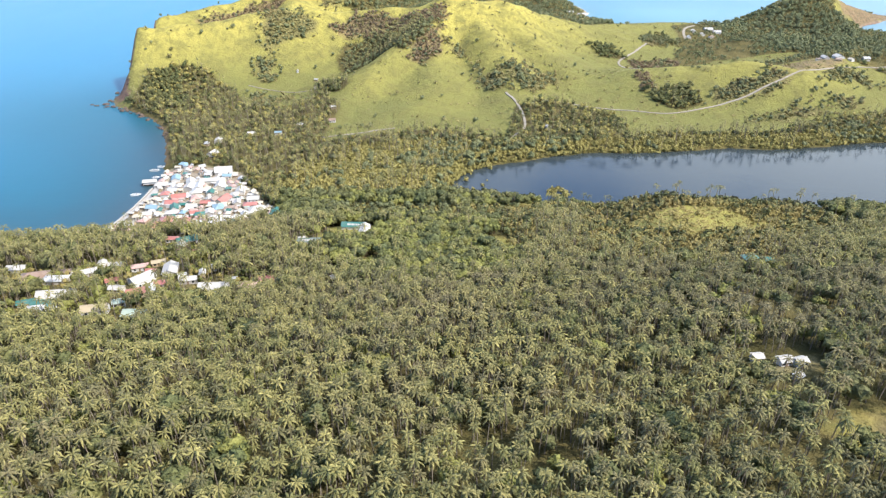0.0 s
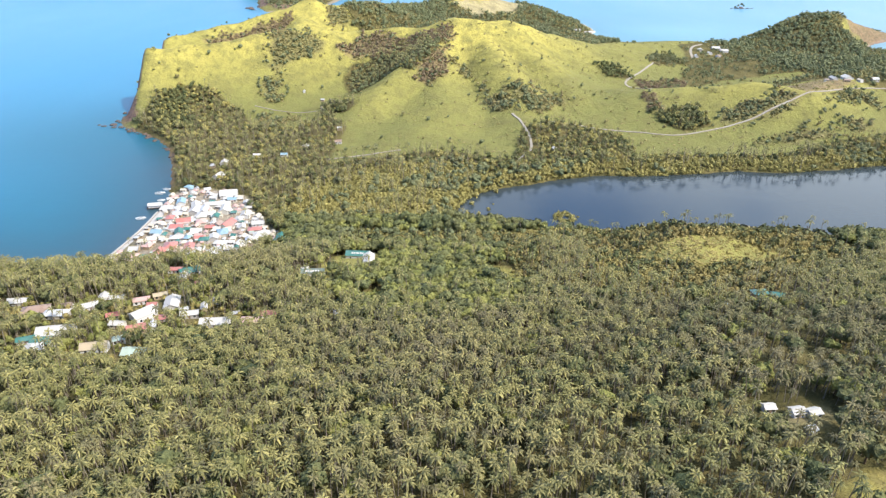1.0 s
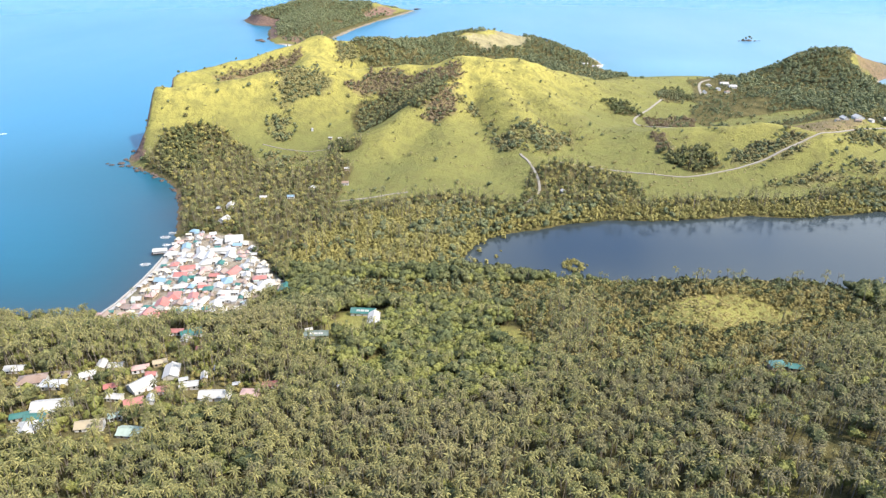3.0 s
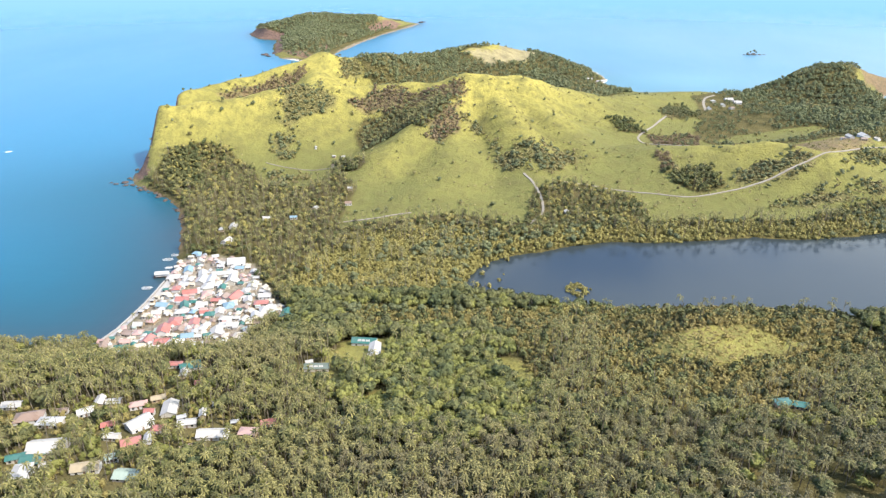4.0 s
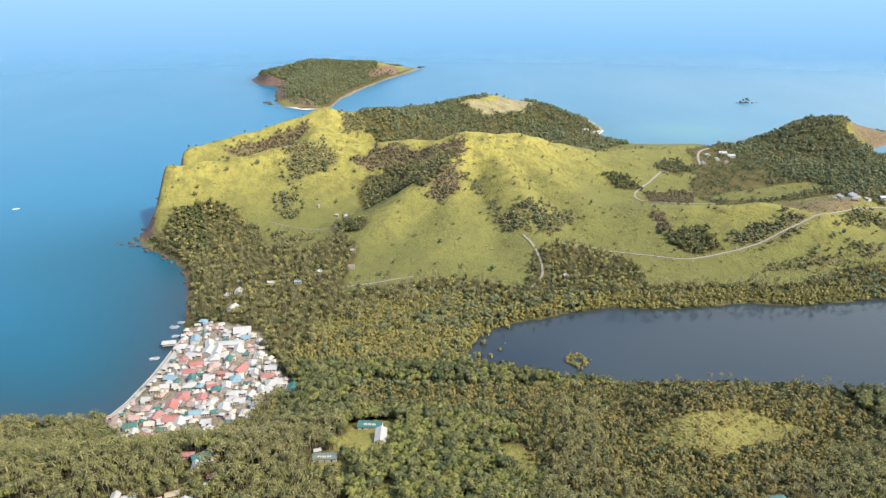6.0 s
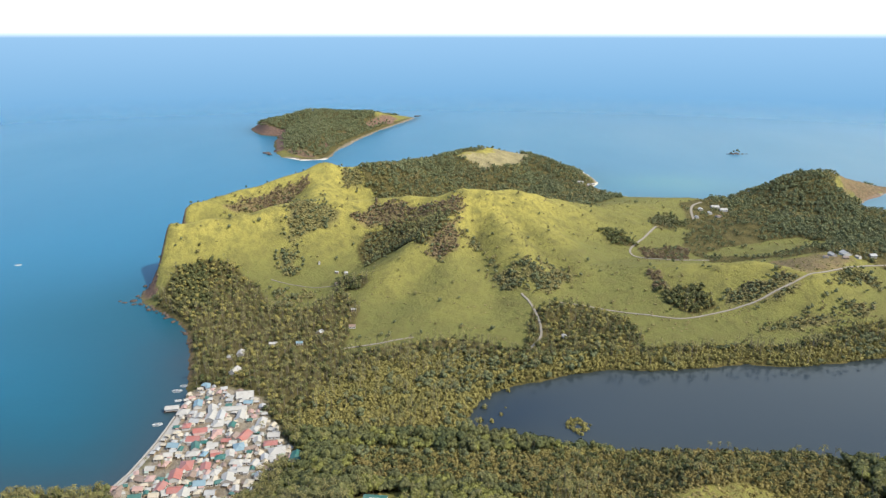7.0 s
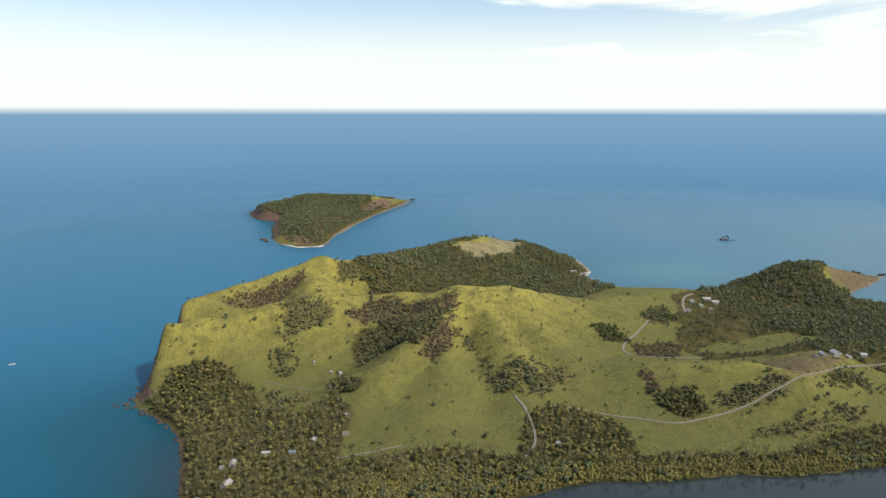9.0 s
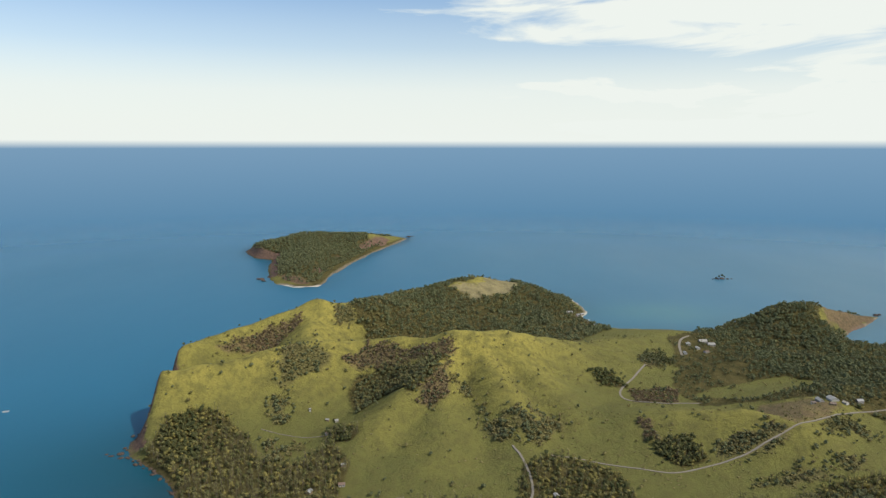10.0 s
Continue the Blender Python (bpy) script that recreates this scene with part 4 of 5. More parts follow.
    ok = (d > 3) & (wood > 0.5) & (back > 0.5) & clear_of_houses(x, y, 1.5) & (np.abs(x) < 60 + y * 0.66)
    low_lying = step(345, 280, x) * step(860, 800, y) * (x > 200)
    ok &= r.rand(len(x)) > 0.55 * low_lying + 0.5 * (rough(x, y, 40, 3) > 0.6)
    s = r.uniform(0.55, 1.15, len(x)) ** 1.6 * (0.6 + 0.55 * rough(x, y, 24, 5)) * (1 - 0.3 * low_lying)
    sere = ok & (r.rand(len(x)) < 0.42 * (rough(x, y, 70, 1) > 0.5) + 0.08)
    ok &= ~sere
    thicket("hill_wood", "olive and sere trees scattered through the hill wood", "trees", CAPE_TREE, [], SCRUB_LEAF, BARK, x[sere], y[sere], 0.8 * s[sere], 27)
    thicket("hill_wood", "dark wood on the far cape and the eastern hill", "trees", CAPE_TREE, [], HILL_LEAF, BARK, x[ok], y[ok], s[ok], 15)
    # scrub in the gullies and single bushes on the grass
    x, y = scatter(2.1, -285, 410, 415, 800, 16)
    scrub, wood, sand = cover(x, y)
    burnt = browned(x, y)
    scrub = np.maximum(scrub, 0.85 * burnt)
    d = inland(LAND, x, y)
    patch = rough(x, y, 20, 2)
    ok = (d > 4) & (r.rand(len(x)) < np.where(wood > 0.5, 0.0, 0.008 + 0.9 * np.clip(scrub, 0, 1) ** 1.3 + 0.10 * step(0.54, 0.70, patch) * (0.5 + 0.8 * (x > 0)) + 0.2 * step(9, 4, near_line(ROAD_LOW, x, y)))) & clear_of_houses(x, y, 0.5)
    s = r.uniform(0.3, 1.1, len(x)) ** 1.5 * np.where(scrub > 0.5, 1.6, 1.0) + 0.1
    rust = ok & (burnt > 0.5) & (r.rand(len(x)) < 0.8)
    ok &= ~rust
    thicket("hill_scrub", "purplish brown burnt scrub along the crest and the gully rims", "scrub", BUSH, [], BROWN_LEAF, BARK, x[rust], y[rust], 0.72 * s[rust], 33)
    thicket("hill_scrub", "olive scrub in the gullies and bushes on the grass slopes", "scrub", BUSH, [], SCRUB_LEAF, BARK, x[ok], y[ok], s[ok], 17)
    x, y = scatter(2.7, -285, 410, 415, 800, 44)
    scrub, wood, sand = cover(x, y)
    burnt = browned(x, y)
    fits = (inland(LAND, x, y) > 5) & (wood < 0.5) & clear_of_houses(x, y, 0.8)
    grown = fits & (r.rand(len(x)) < 0.85 * np.clip(scrub, 0, 1) + 0.30 * burnt + 0.012)
    tall = r.uniform(0.34, 0.72, len(x)) * (0.7 + 0.7 * rough(x, y, 18, 2))
    green = grown & (r.rand(len(x)) < 0.45)
    thicket("gully_scrub", "small dark green trees crowding the gullies of the hill", "trees", FAR_BROAD, [], HILL_LEAF, BARK, x[green], y[green], tall[green], 45)
    dull = grown & ~green
    thicket("gully_scrub", "olive brown shrubs crowding the gullies of the hill", "shrubs", FAR_BROAD, [], SCRUB_LEAF, BARK, x[dull], y[dull], 0.85 * tall[dull], 46)
    rusty = fits & ~grown & (burnt > 0.45) & (r.rand(len(x)) < 0.95)
    thicket("gully_scrub", "rusty brown shrubs along the burnt crests", "shrubs", FAR_BROAD, [], BROWN_LEAF, BARK, x[rusty], y[rusty], 0.85 * tall[rusty], 47)
    x, y = scatter(3.4, -235, 245, 475, 750, 34)
    ok = np.maximum.reduce([within(p, x, y, 2, 10) for p in (THICKETS[0], THICKETS[1], THICKETS[3], THICKETS[4], GULLIES[8])]) * (r.rand(len(x)) < 0.8) > 0.5
    thicket("hillside_copse", "dark rounded trees in copses on the hillside", "trees", FAR_BROAD, [], WOOD_LEAF, BARK, x[ok], y[ok], r.uniform(0.5, 0.95, ok.sum()), 35)
    x, y = scatter(3.6, -100, 10, 555, 645, 18)
    ok = within(THICKETS[2], x, y, 3) * (r.rand(len(x)) < 0.85) > 0.5
    thicket("gully_trees", "dark palms and trees in the gully below the saddle", "trees", FAR_PALM, FAR_STEM, PALM_LEAF, BARK, x[ok], y[ok], r.uniform(0.6, 0.9, ok.sum()), 19)
    x, y = x + 1.6, y - 1.2
    thicket("gully_trees", "dark trees under the palms of the gully", "trees", FAR_BROAD, [], HILL_LEAF, BARK, x[ok], y[ok], r.uniform(0.4, 0.85, ok.sum()), 37)
    # rough grass and low bushes on the near hill and in the clearing
    x, y = scatter(1.8, -55, 145, 165, 265, 20)
    ok = (open_ground(x, y) > 0.4) & (r.rand(len(x)) < np.where(x > 48, 0.95, 0.14)) & clear_of_houses(x, y, 1.0)
    thicket("low_bushes", "low straw-coloured bushes on the open grass of the near hill", "bushes", BUSH, [], SERE_LEAF, BARK, x[ok], y[ok], r.uniform(0.3, 1.0, ok.sum()), 21)
    x, y = scatter(1.5, -32, 26, 168, 214, 48)
    ok = (within(GLADE, x, y, 2, 6) > 0.35) & (r.rand(len(x)) < 0.8)
    thicket("low_bushes", "bright green creepers and low bushes filling the glade", "bushes", BUSH, [], BRIGHT_LEAF, BARK, x[ok], y[ok], r.uniform(0.9, 1.7, ok.sum()), 49)
    # tall dark trees beside the school
    x, y = np.array([-58.0, -53.4, -48.4, -50.3, -54.6, -40.5, -28.9, -60.3, -45.5]), np.array([244.4, 246.9, 250.2, 233.1, 231.5, 261.0, 260.4, 239.6, 258.1])
    thicket("dark_trees", "tall dark spreading trees beside the school yard", "trees", BROAD, SMALL_STEM, WOOD_LEAF, BARK, x, y, r.uniform(1.25, 1.6, len(x)), 25)
    # the islet
    x, y = scatter(6.3, -460, -90, 1120, 1830, 22)
    d = inland(ISLET, x, y)
    ok = (d > 12) & (within([(-173.1, 1567), (-146.6, 1630), (-110.8, 1742), (-130.9, 1802), (-166.7, 1722), (-195.8, 1620)], x, y, 10) < 0.5)
    ok &= (within([(-302, 1142), (-223, 1141), (-251, 1183), (-275, 1202), (-327, 1233)], x, y, 10) < 0.5) | (r.rand(len(x)) < 0.25)
    e = 5.0
    steep = np.hypot(islet_height(x + e, y) - islet_height(x - e, y), islet_height(x, y + e) - islet_height(x, y - e)) / (2 * e)
    ok &= (steep < 0.45) | (d > 55) | (r.rand(len(x)) < 0.25)
    thicket("islet_wood", "dark wood covering the islet", "trees", CAPE_TREE, [], HILL_LEAF, BARK, x[ok], y[ok], r.uniform(0.7, 1.3, ok.sum()), 23, islet_height(x[ok], y[ok]), sink=0.6)


def mangrove_islets():
    """A ring of mangroves and single bushes standing in the lagoon."""
    r = random.Random(8)
    spots = [(61.9 + 6.4 * math.cos(a) * r.uniform(0.35, 1.08), 334.3 + 7.4 * math.sin(a) * r.uniform(0.35, 1.08)) for a in [k * 0.13 for k in range(48)]]
    x, y = np.array(spots).T
    s = np.array([r.uniform(0.45, 0.75) for _ in spots])
    thicket("mangrove_islet", "small ring of olive mangroves standing in the lagoon", "mangrove", MANGROVE, [], MANGROVE_LEAF, BARK, x, y, s, 30, 0 * x - 0.3)
    v, f, t = planted(MANGROVE[:1], np.zeros(1), np.zeros(1), np.zeros(1), np.ones(1), 31)
    me = blank_mesh("mangrove_bush", v, f, MANGROVE_LEAF)
    for bx, by, s in ((12.9, 352, 1.0), (15.6, 364, 1.1), (21.8, 345, 0.7), (16.1, 338, 0.8), (10.3, 338, 1.0), (24.6, 353, 0.4), (9.5, 331, 1.1), (27.2, 371, 0.9)):
        b = tagged(new("mangrove_bush", me), "round mangrove bush standing in shallow lagoon water", "mangrove", "lagoon bushes")
        b.matrix_basis = Matrix.Translation(Vector((bx, by, -0.6)) * SIZE) @ pose(0, 0, 0, 0, 0, r.uniform(0, 360)) @ Matrix.Scale(s, 4)

# ---- buildings ----
HOUSE_SPOTS = []


def part(name, bm, material, parent, label=""):
    me = bpy.data.meshes.new(name)
    bm.to_mesh(me)
    bm.free()
    me.materials.append(material)
    ob = new(name, me)
    ob.parent = parent
    return tagged(ob, label)


def solid(verts, faces):
    bm = bmesh.new()
    vs = [bm.verts.new(v) for v in verts]
    for f in faces:
        bm.faces.new([vs[i] for i in f])
    bmesh.ops.recalc_face_normals(bm, faces=bm.faces[:])
    return bm


def box(x0, x1, y0, y1, z0, z1):
    return solid([(x, y, z) for z in (z0, z1) for y in (y0, y1) for x in (x0, x1)],
                 [(0, 1, 3, 2), (4, 5, 7, 6), (0, 1, 5, 4), (2, 3, 7, 6), (0, 2, 6, 4), (1, 3, 7, 5)])


def gable_walls(w, d, h, rise):
    a, b = w / 2, d / 2
    verts = [(-a, -b, -2), (a, -b, -2), (a, b, -2), (-a, b, -2), (-a, -b, h), (a, -b, h), (a, b, h), (-a, b, h), (-a, 0, h + rise), (a, 0, h + rise)]
    return solid(verts, [(0, 1, 2, 3), (0, 1, 5, 4), (2, 3, 7, 6), (1, 2, 6, 9, 5), (3, 0, 4, 8, 7), (4, 5, 9, 8), (6, 7, 8, 9)])


def gable_roof(w, d, h, rise, over, side):
    """One slope of a gable roof, a thin sheet with its own underside and ribs of sheeting."""
    a, b, t = w / 2 + over, d / 2 + over, 0.10
    drop = rise * over / (d / 2)
    lo, hi = h - drop + 0.06, h + rise + 0.06
    verts, faces = [], []
    n = max(4, int(w / 1.1))
    for i in range(n + 1):
        x = -a + 2 * a * i / n
        k = 0.05 if i % 2 else 0.0
        verts += [(x, side * b, lo + k), (x, 0, hi + k), (x, side * b, lo - t), (x, 0, hi - t)]
    for i in range(n):
        p, q = 4 * i, 4 * i + 4
        faces += [(p, q, q + 1, p + 1), (p + 2, p + 3, q + 3, q + 2), (p, p + 2, q + 2, q)]
    faces += [(0, 1, 3, 2), (4 * n, 4 * n + 2, 4 * n + 3, 4 * n + 1)]
    return solid(verts, faces)


def hip_roof(w, d, h, rise, over):
    a, b, t = w / 2 + over, d / 2 + over, 0.12
    r = max(w / 2 - d / 2, 0.3)
    verts = [(-a, -b, h), (a, -b, h), (a, b, h), (-a, b, h), (-r, 0, h + rise), (r, 0, h + rise), (-a, -b, h - t), (a, -b, h - t), (a, b, h - t), (-a, b, h - t)]
    return solid(verts, [(0, 1, 5, 4), (1, 2, 5), (2, 3, 4, 5), (3, 0, 4), (6, 7, 8, 9), (0, 1, 7, 6), (1, 2, 8, 7), (2, 3, 9, 8), (3, 0, 6, 9)])


def house(x, y, w, roof, label, seed, d=None, h=2.9, turn=None, style=None, group="village houses", name="house", wall=None, category="house"):
    """A small house: walls, roof slopes, a door and windows, standing on the ground; its site, width and depth in plan units, its height in metres."""
    r = random.Random(seed)
    d = d or w * r.uniform(0.62, 0.85)
    turn = r.choice((4, 94)) + r.gauss(0, 11) if turn is None else turn
    style = style or r.choice(("gable", "gable", "gable", "hip"))
    ax, ay = [v * 0.4 for v in (w, d)]
    spots = [(x + i * ax, y + j * ay) for i in (-1, 0, 1) for j in (-1, 0, 1)]
    base = float(np.mean(height(np.array([s[0] for s in spots]), np.array([s[1] for s in spots]))))
    base = max(base, 0.8)
    root = tagged(new(name), label, category, group)
    root.matrix_basis = pose(x * SIZE, y * SIZE, base * SIZE, 0, 0, turn)
    HOUSE_SPOTS.append((x, y, max(w, d)))
    w, d = w * SIZE, d * SIZE
    rise = d * r.uniform(0.20, 0.30)
    skin = wall or r.choice(WALLS[:3] if w > 9 else WALLS)
    if style == "hip":
        part("wall", box(-w / 2, w / 2, -d / 2, d / 2, -2, h), skin, root)
        part("roof", hip_roof(w, d, h, rise, 0.5), ROOFS[roof], root)
    else:
        part("wall", gable_walls(w, d, h, rise), skin, root)
        for side in (-1, 1):
            part("roof_slope", gable_roof(w, d, h, rise, 0.45, side), ROOFS[roof], root)
        part("ridge_cap", box(-w / 2 - 0.45, w / 2 + 0.45, -0.22, 0.22, h + rise + 0.05, h + rise + 0.16), ROOFS[roof], root)
    if group == "village houses" and w > 4.2:
        # a lean-to of other sheets against one wall
        side, deep, run = r.choice((-1, 1)), r.uniform(1.6, 3.2), w * r.uniform(0.3, 0.48)
        cx, inner, outer = r.uniform(-0.4, 0.4) * (w - run), side * d / 2, side * (d / 2 + deep)
        lo, hi = h - 0.75, h - 0.2
        part("lean_to", box(cx - run / 2, cx + run / 2, min(inner, outer), max(inner, outer), -2, lo - 0.05), r.choice(WALLS), root)
        a, b = cx - run / 2 - 0.2, cx + run / 2 + 0.2
        sheet_verts = [(x_, y_, z_ + t_) for t_ in (0, 0.09) for x_, y_, z_ in ((a, inner, hi), (b, inner, hi), (b, outer + side * 0.2, lo), (a, outer + side * 0.2, lo))]
        part("lean_to_roof", solid(sheet_verts, [(0, 1, 2, 3), (4, 5, 6, 7), (0, 1, 5, 4), (1, 2, 6, 5), (2, 3, 7, 6), (3, 0, 4, 7)]),
             ROOFS[r.choice(("white", "white", "cream", "grey", "pink", "brown", "mint"))], root)
    part("door", box(-0.45, 0.45, -d / 2 - 0.05, -d / 2 + 0.05, 0.0, 2.05), DOOR, root)
    for i in (-1, 1):
        for side in (-1, 1):
            cx, cy = i * w * 0.3, side * d / 2
            part("window", box(cx - 0.55, cx + 0.55, cy - 0.045, cy + 0.045, 0.95, 2.1), GLASS, root)
    return root


# the fishing village on the shore: x, y, width
VILLAGE_BLUE = [(-145.7, 348.9, 8.5), (-146.6, 367.7, 3.9), (-117.4, 348.8, 5.8), (-143.1, 308.3, 7), (-109.2, 304.5, 8.2), (-124.3, 298.5, 4.5), (-117.8, 274.8, 6.4)]
VILLAGE_GREEN = [(-79.3, 295.6, 7.9), (-131.5, 306.4, 6.1), (-143.5, 266.5, 5.7), (-115.4, 295.5, 4.8), (-119.2, 325.2, 4.7)]
VILLAGE_RED = [(-134.4, 321.2, 7.1), (-134.9, 313.3, 6.7), (-129.4, 289.5, 8.1), (-119.7, 287.6, 5.8), (-131.6, 281.6, 7.3), (-134.7, 272.6, 6.5),
               (-126.9, 269.8, 6.4), (-131.3, 253.9, 6.2), (-109.8, 314.4, 8.8), (-94.7, 308.4, 6.7), (-117.3, 310.4, 4.6), (-143.4, 326.2, 4.8), (-118.5, 297.5, 4.1)]
VILLAGE_WHITE = [(-133.3, 335.1, 8.5), (-135.7, 343, 6.9), (-121.7, 356.8, 9.6), (-151, 341, 6.4), (-104.6, 328.1, 7.1), (-127, 327.2, 6.9),
                 (-106.2, 321.2, 6.2), (-89.5, 301.5, 8.2), (-95.1, 316.3, 6.1), (-101.8, 311.4, 5), (-130.1, 299.4, 6.3), (-122.9, 306.4, 5.4), (-106.5, 291.6, 5.8),
                 (-101.3, 285.8, 5.3), (-97.7, 290.7, 4.8), (-111.8, 298.5, 5.7), (-122, 266.9, 6.3), (-105.4, 261.2, 7.4), (-103.1, 254.3, 6)]
VILLAGE_PALE = [(-139.2, 259.7, 5.3), (-140.5, 253.7, 5.1), (-133.6, 248, 5.4), (-123.5, 250.1, 5.7), (-151.9, 267.3, 5), (-141, 292.4, 4.5), (-142.6, 300.4, 4.4),
                (-95.8, 275, 5.5), (-93.3, 281.8, 4.2), (-100.4, 271, 4.1), (-94.4, 268.1, 4.1), (-98.9, 263.2, 4), (-115.5, 256.1, 5.4), (-135.1, 266.7, 4.3),
                (-140.8, 331.1, 5.2), (-140.1, 336.1, 4.4), (-147.7, 281.3, 4.8), (-142.9, 280.5, 4.4), (-146.5, 289.2, 4.5), (-146.2, 298.2, 4.6), (-94.1, 295.6, 4.4),
                (-91.1, 295.6, 4.3), (-114.6, 314.4, 4.6), (-124.6, 318.3, 5.6), (-106.6, 278.8, 6.3), (-123.5, 261.9, 4.4), (-110.7, 268, 4.4), (-113.6, 282.7, 4.6),
                (-124, 281.6, 4.2), (-145.1, 273.4, 4.4)]


def village():
    for roof, rows, label in (("blue", VILLAGE_BLUE, "blue sheet-roofed house in the crowded shore village"), ("green", VILLAGE_GREEN, "green sheet-roofed house in the crowded shore village"),
                              ("red", VILLAGE_RED, "faded red sheet-roofed house in the crowded shore village"),
                              ("white", VILLAGE_WHITE, "white sheet-roofed house in the crowded shore village"), ("pale", VILLAGE_PALE, "small pale tin-roofed house between its village neighbours")):
        for n, (x, y, w) in enumerate(rows):
            own = ("white", "cream", "grey", "white", "brown", "pink")[n % 6] if roof == "pale" else roof
            house(x, y, w * (0.80 if roof == "blue" else 0.96), own, label, n * 7 + len(roof) * 101)
    r = random.Random(77)
    count = 0
    while count < 180:
        x, y, w = r.uniform(-164, -84), r.uniform(246, 372), r.uniform(1.9, 3.6)
        if float(inland(VILLAGE, x, y)) > 2 and all(math.hypot(x - a, y - b) > 0.43 * (c + w) for a, b, c in HOUSE_SPOTS):
            roof = r.choice(("white", "white", "cream", "grey", "grey", "pink", "brown", "green", "cream"))
            house(x, y, w, roof, "little " + {"white": "white", "grey": "grey", "pink": "faded pink", "cream": "cream", "brown": "rusty", "green": "green"}[roof] + " tin-roofed house squeezed between village houses", 900 + count, h=2.5)
            count += 1
    # the large hall with a courtyard
    house(-122.9, 341, 13, "white", "long white-roofed hall beside a court in the village", 1, 4.3, 4.2, 8, "gable")
    house(-117.2, 334, 8.5, "white", "white-roofed wing of the village hall", 2, 3.9, 4.2, 98, "gable")
    house(-127.9, 334, 8.5, "grey", "grey-roofed wing of the village hall", 3, 3.7, 4.0, 98, "gable")


def hamlet():
    """Houses between the palms of the plantation."""
    rows = [(-126.3, 177.2, 4.7, "white"), (-117, 170.2, 6.3, "brown"), (-109.7, 167.7, 5.7, "grey"), (-103.1, 173.7, 3.7, "white"), (-102.6, 180.3, 3.8, "white"),
            (-98, 179.6, 3.4, "white"), (-90.3, 178.2, 4, "pink"), (-85.3, 174.3, 2.3, "red"), (-86.3, 182.4, 3.4, "tan"), (-80.4, 176.3, 5.6, "white"), (-72.8, 169.5, 4.2, "white"),
            (-93.1, 166.6, 2.8, "red"), (-89.2, 161, 3.4, "white"), (-82.9, 158.5, 4.1, "red"), (-79.6, 160.7, 2.9, "grey"), (-78.9, 165.7, 3.2, "red"), (-51, 171.5, 3.4, "red"),
            (-55, 166, 4, "pink"), (-68, 156.7, 2.5, "brown"), (-68.8, 179.9, 1.8, "white"), (-78.1, 188.3, 1.5, "white"), (-77.9, 193.2, 2.9, "red"), (-91.2, 205.8, 3.7, "red"),
            (-85.6, 204.4, 5.6, "green"), (-85.5, 198.6, 3.4, "white"), (-102.4, 154.8, 7.7, "white"), (-106.7, 149.1, 3.6, "green"), (-102.1, 148.3, 4.3, "green"),
            (-97.4, 146.7, 3, "white"), (-101.1, 142.1, 5.5, "white"), (-87.7, 146, 5.5, "tan"), (-84, 150.8, 2.5, "mint"), (-76.3, 143.6, 5.5, "mint"), (-75.4, 172.1, 1.9, "grey"),
            (-70.5, 174.7, 2.7, "white"), (-60.2, 171, 1.6, "grey"), (-110, 174.2, 2.4, "brown")]
    words = {"red": "faded red-roofed", "green": "teal-roofed", "white": "bright white-roofed", "brown": "rusty-roofed", "tan": "straw-coloured thatched", "mint": "pale mint-roofed", "pink": "faded pink-roofed", "grey": "grey tin-roofed"}
    for n, (x, y, w, roof) in enumerate(rows):
        house(x, y, 1.12 * w, roof, words[roof] + " house among coconut palms", 300 + n, group="hamlet houses", d=w * (0.62, 0.7, 0.58, 0.75)[n % 4], h=2.5 + 0.1 * (n % 4), turn=(6, 14, -4, 22, 100)[n % 5] + n % 4 * 3)
    house(-85.1, 167.6, 6.2, "white", "large white-roofed house with a tall gable among palms", 401, 4.3, 3.6, 52, "gable", "hamlet houses", wall=WALLS[1])
    house(-63.9, 164.3, 7.7, "white", "long low white-roofed house among coconut palms", 402, 3.5, 2.9, 4, "gable", "hamlet houses", wall=WALLS[1])


def lettered(root):
    """White painted lettering, too far off to read, as bars on the front roof slope."""
    slope = [o for o in root.children if o.name.startswith("roof_slope")][0]
    corners = [v.co for v in slope.data.vertices]
    low, high = min(corners, key=lambda c: c.z), max(corners, key=lambda c: c.z)
    for i, w in enumerate((1.2, 0.9, 1.3, 0.8, 1.1, 1.0)):
        x = -4.2 + i * 1.45
        verts = []
        for z in (0.03, 0.09):
            for s in (0.35, 0.68):
                for dx in (0, w):
                    verts.append((x + dx, low.y + (high.y - low.y) * s, low.z + 0.12 + (high.z - low.z - 0.1) * s + z))
        bm = solid(verts, [(0, 1, 3, 2), (4, 5, 7, 6), (0, 1, 5, 4), (2, 3, 7, 6), (0, 2, 6, 4), (1, 3, 7, 5)])
        part("lettering_bar", bm, ROOFS["white"], slope, "white painted bar")


def school():
    """School buildings in a yard on the slope."""
    main = house(-34.4, 239.4, 9, "green", "school building with a long teal roof in a grassy yard", 501, 4.0, 3.3, -4, "gable", "school buildings", "school_building", WALLS[1], "school")
    lettered(main)
    house(-29, 227.7, 8, "white", "school building with a long white roof in a grassy yard", 502, 3.9, 3.4, 92, "gable", "school buildings", "school_building", WALLS[1], "school")
    low_hall = house(-45.6, 208.6, 7.8, "moss", "low school building with a mossy grey-green lettered roof", 503, 3.1, 3.2, 3, "gable", "school buildings", "school_building", WALLS[0], "school")
    lettered(low_hall)
    house(-49.5, 214.5, 2.2, "white", "small pale outbuilding beside the school", 504, 1.5, 2.2, 20, "gable", "school buildings", "shed", WALLS[1], "shed")
    house(-30.7, 170.9, 2.7, "grey", "small tin-roofed shed among palms", 505, 2.1, 2.5, 20, "gable", "sheds", "shed", None, "shed")


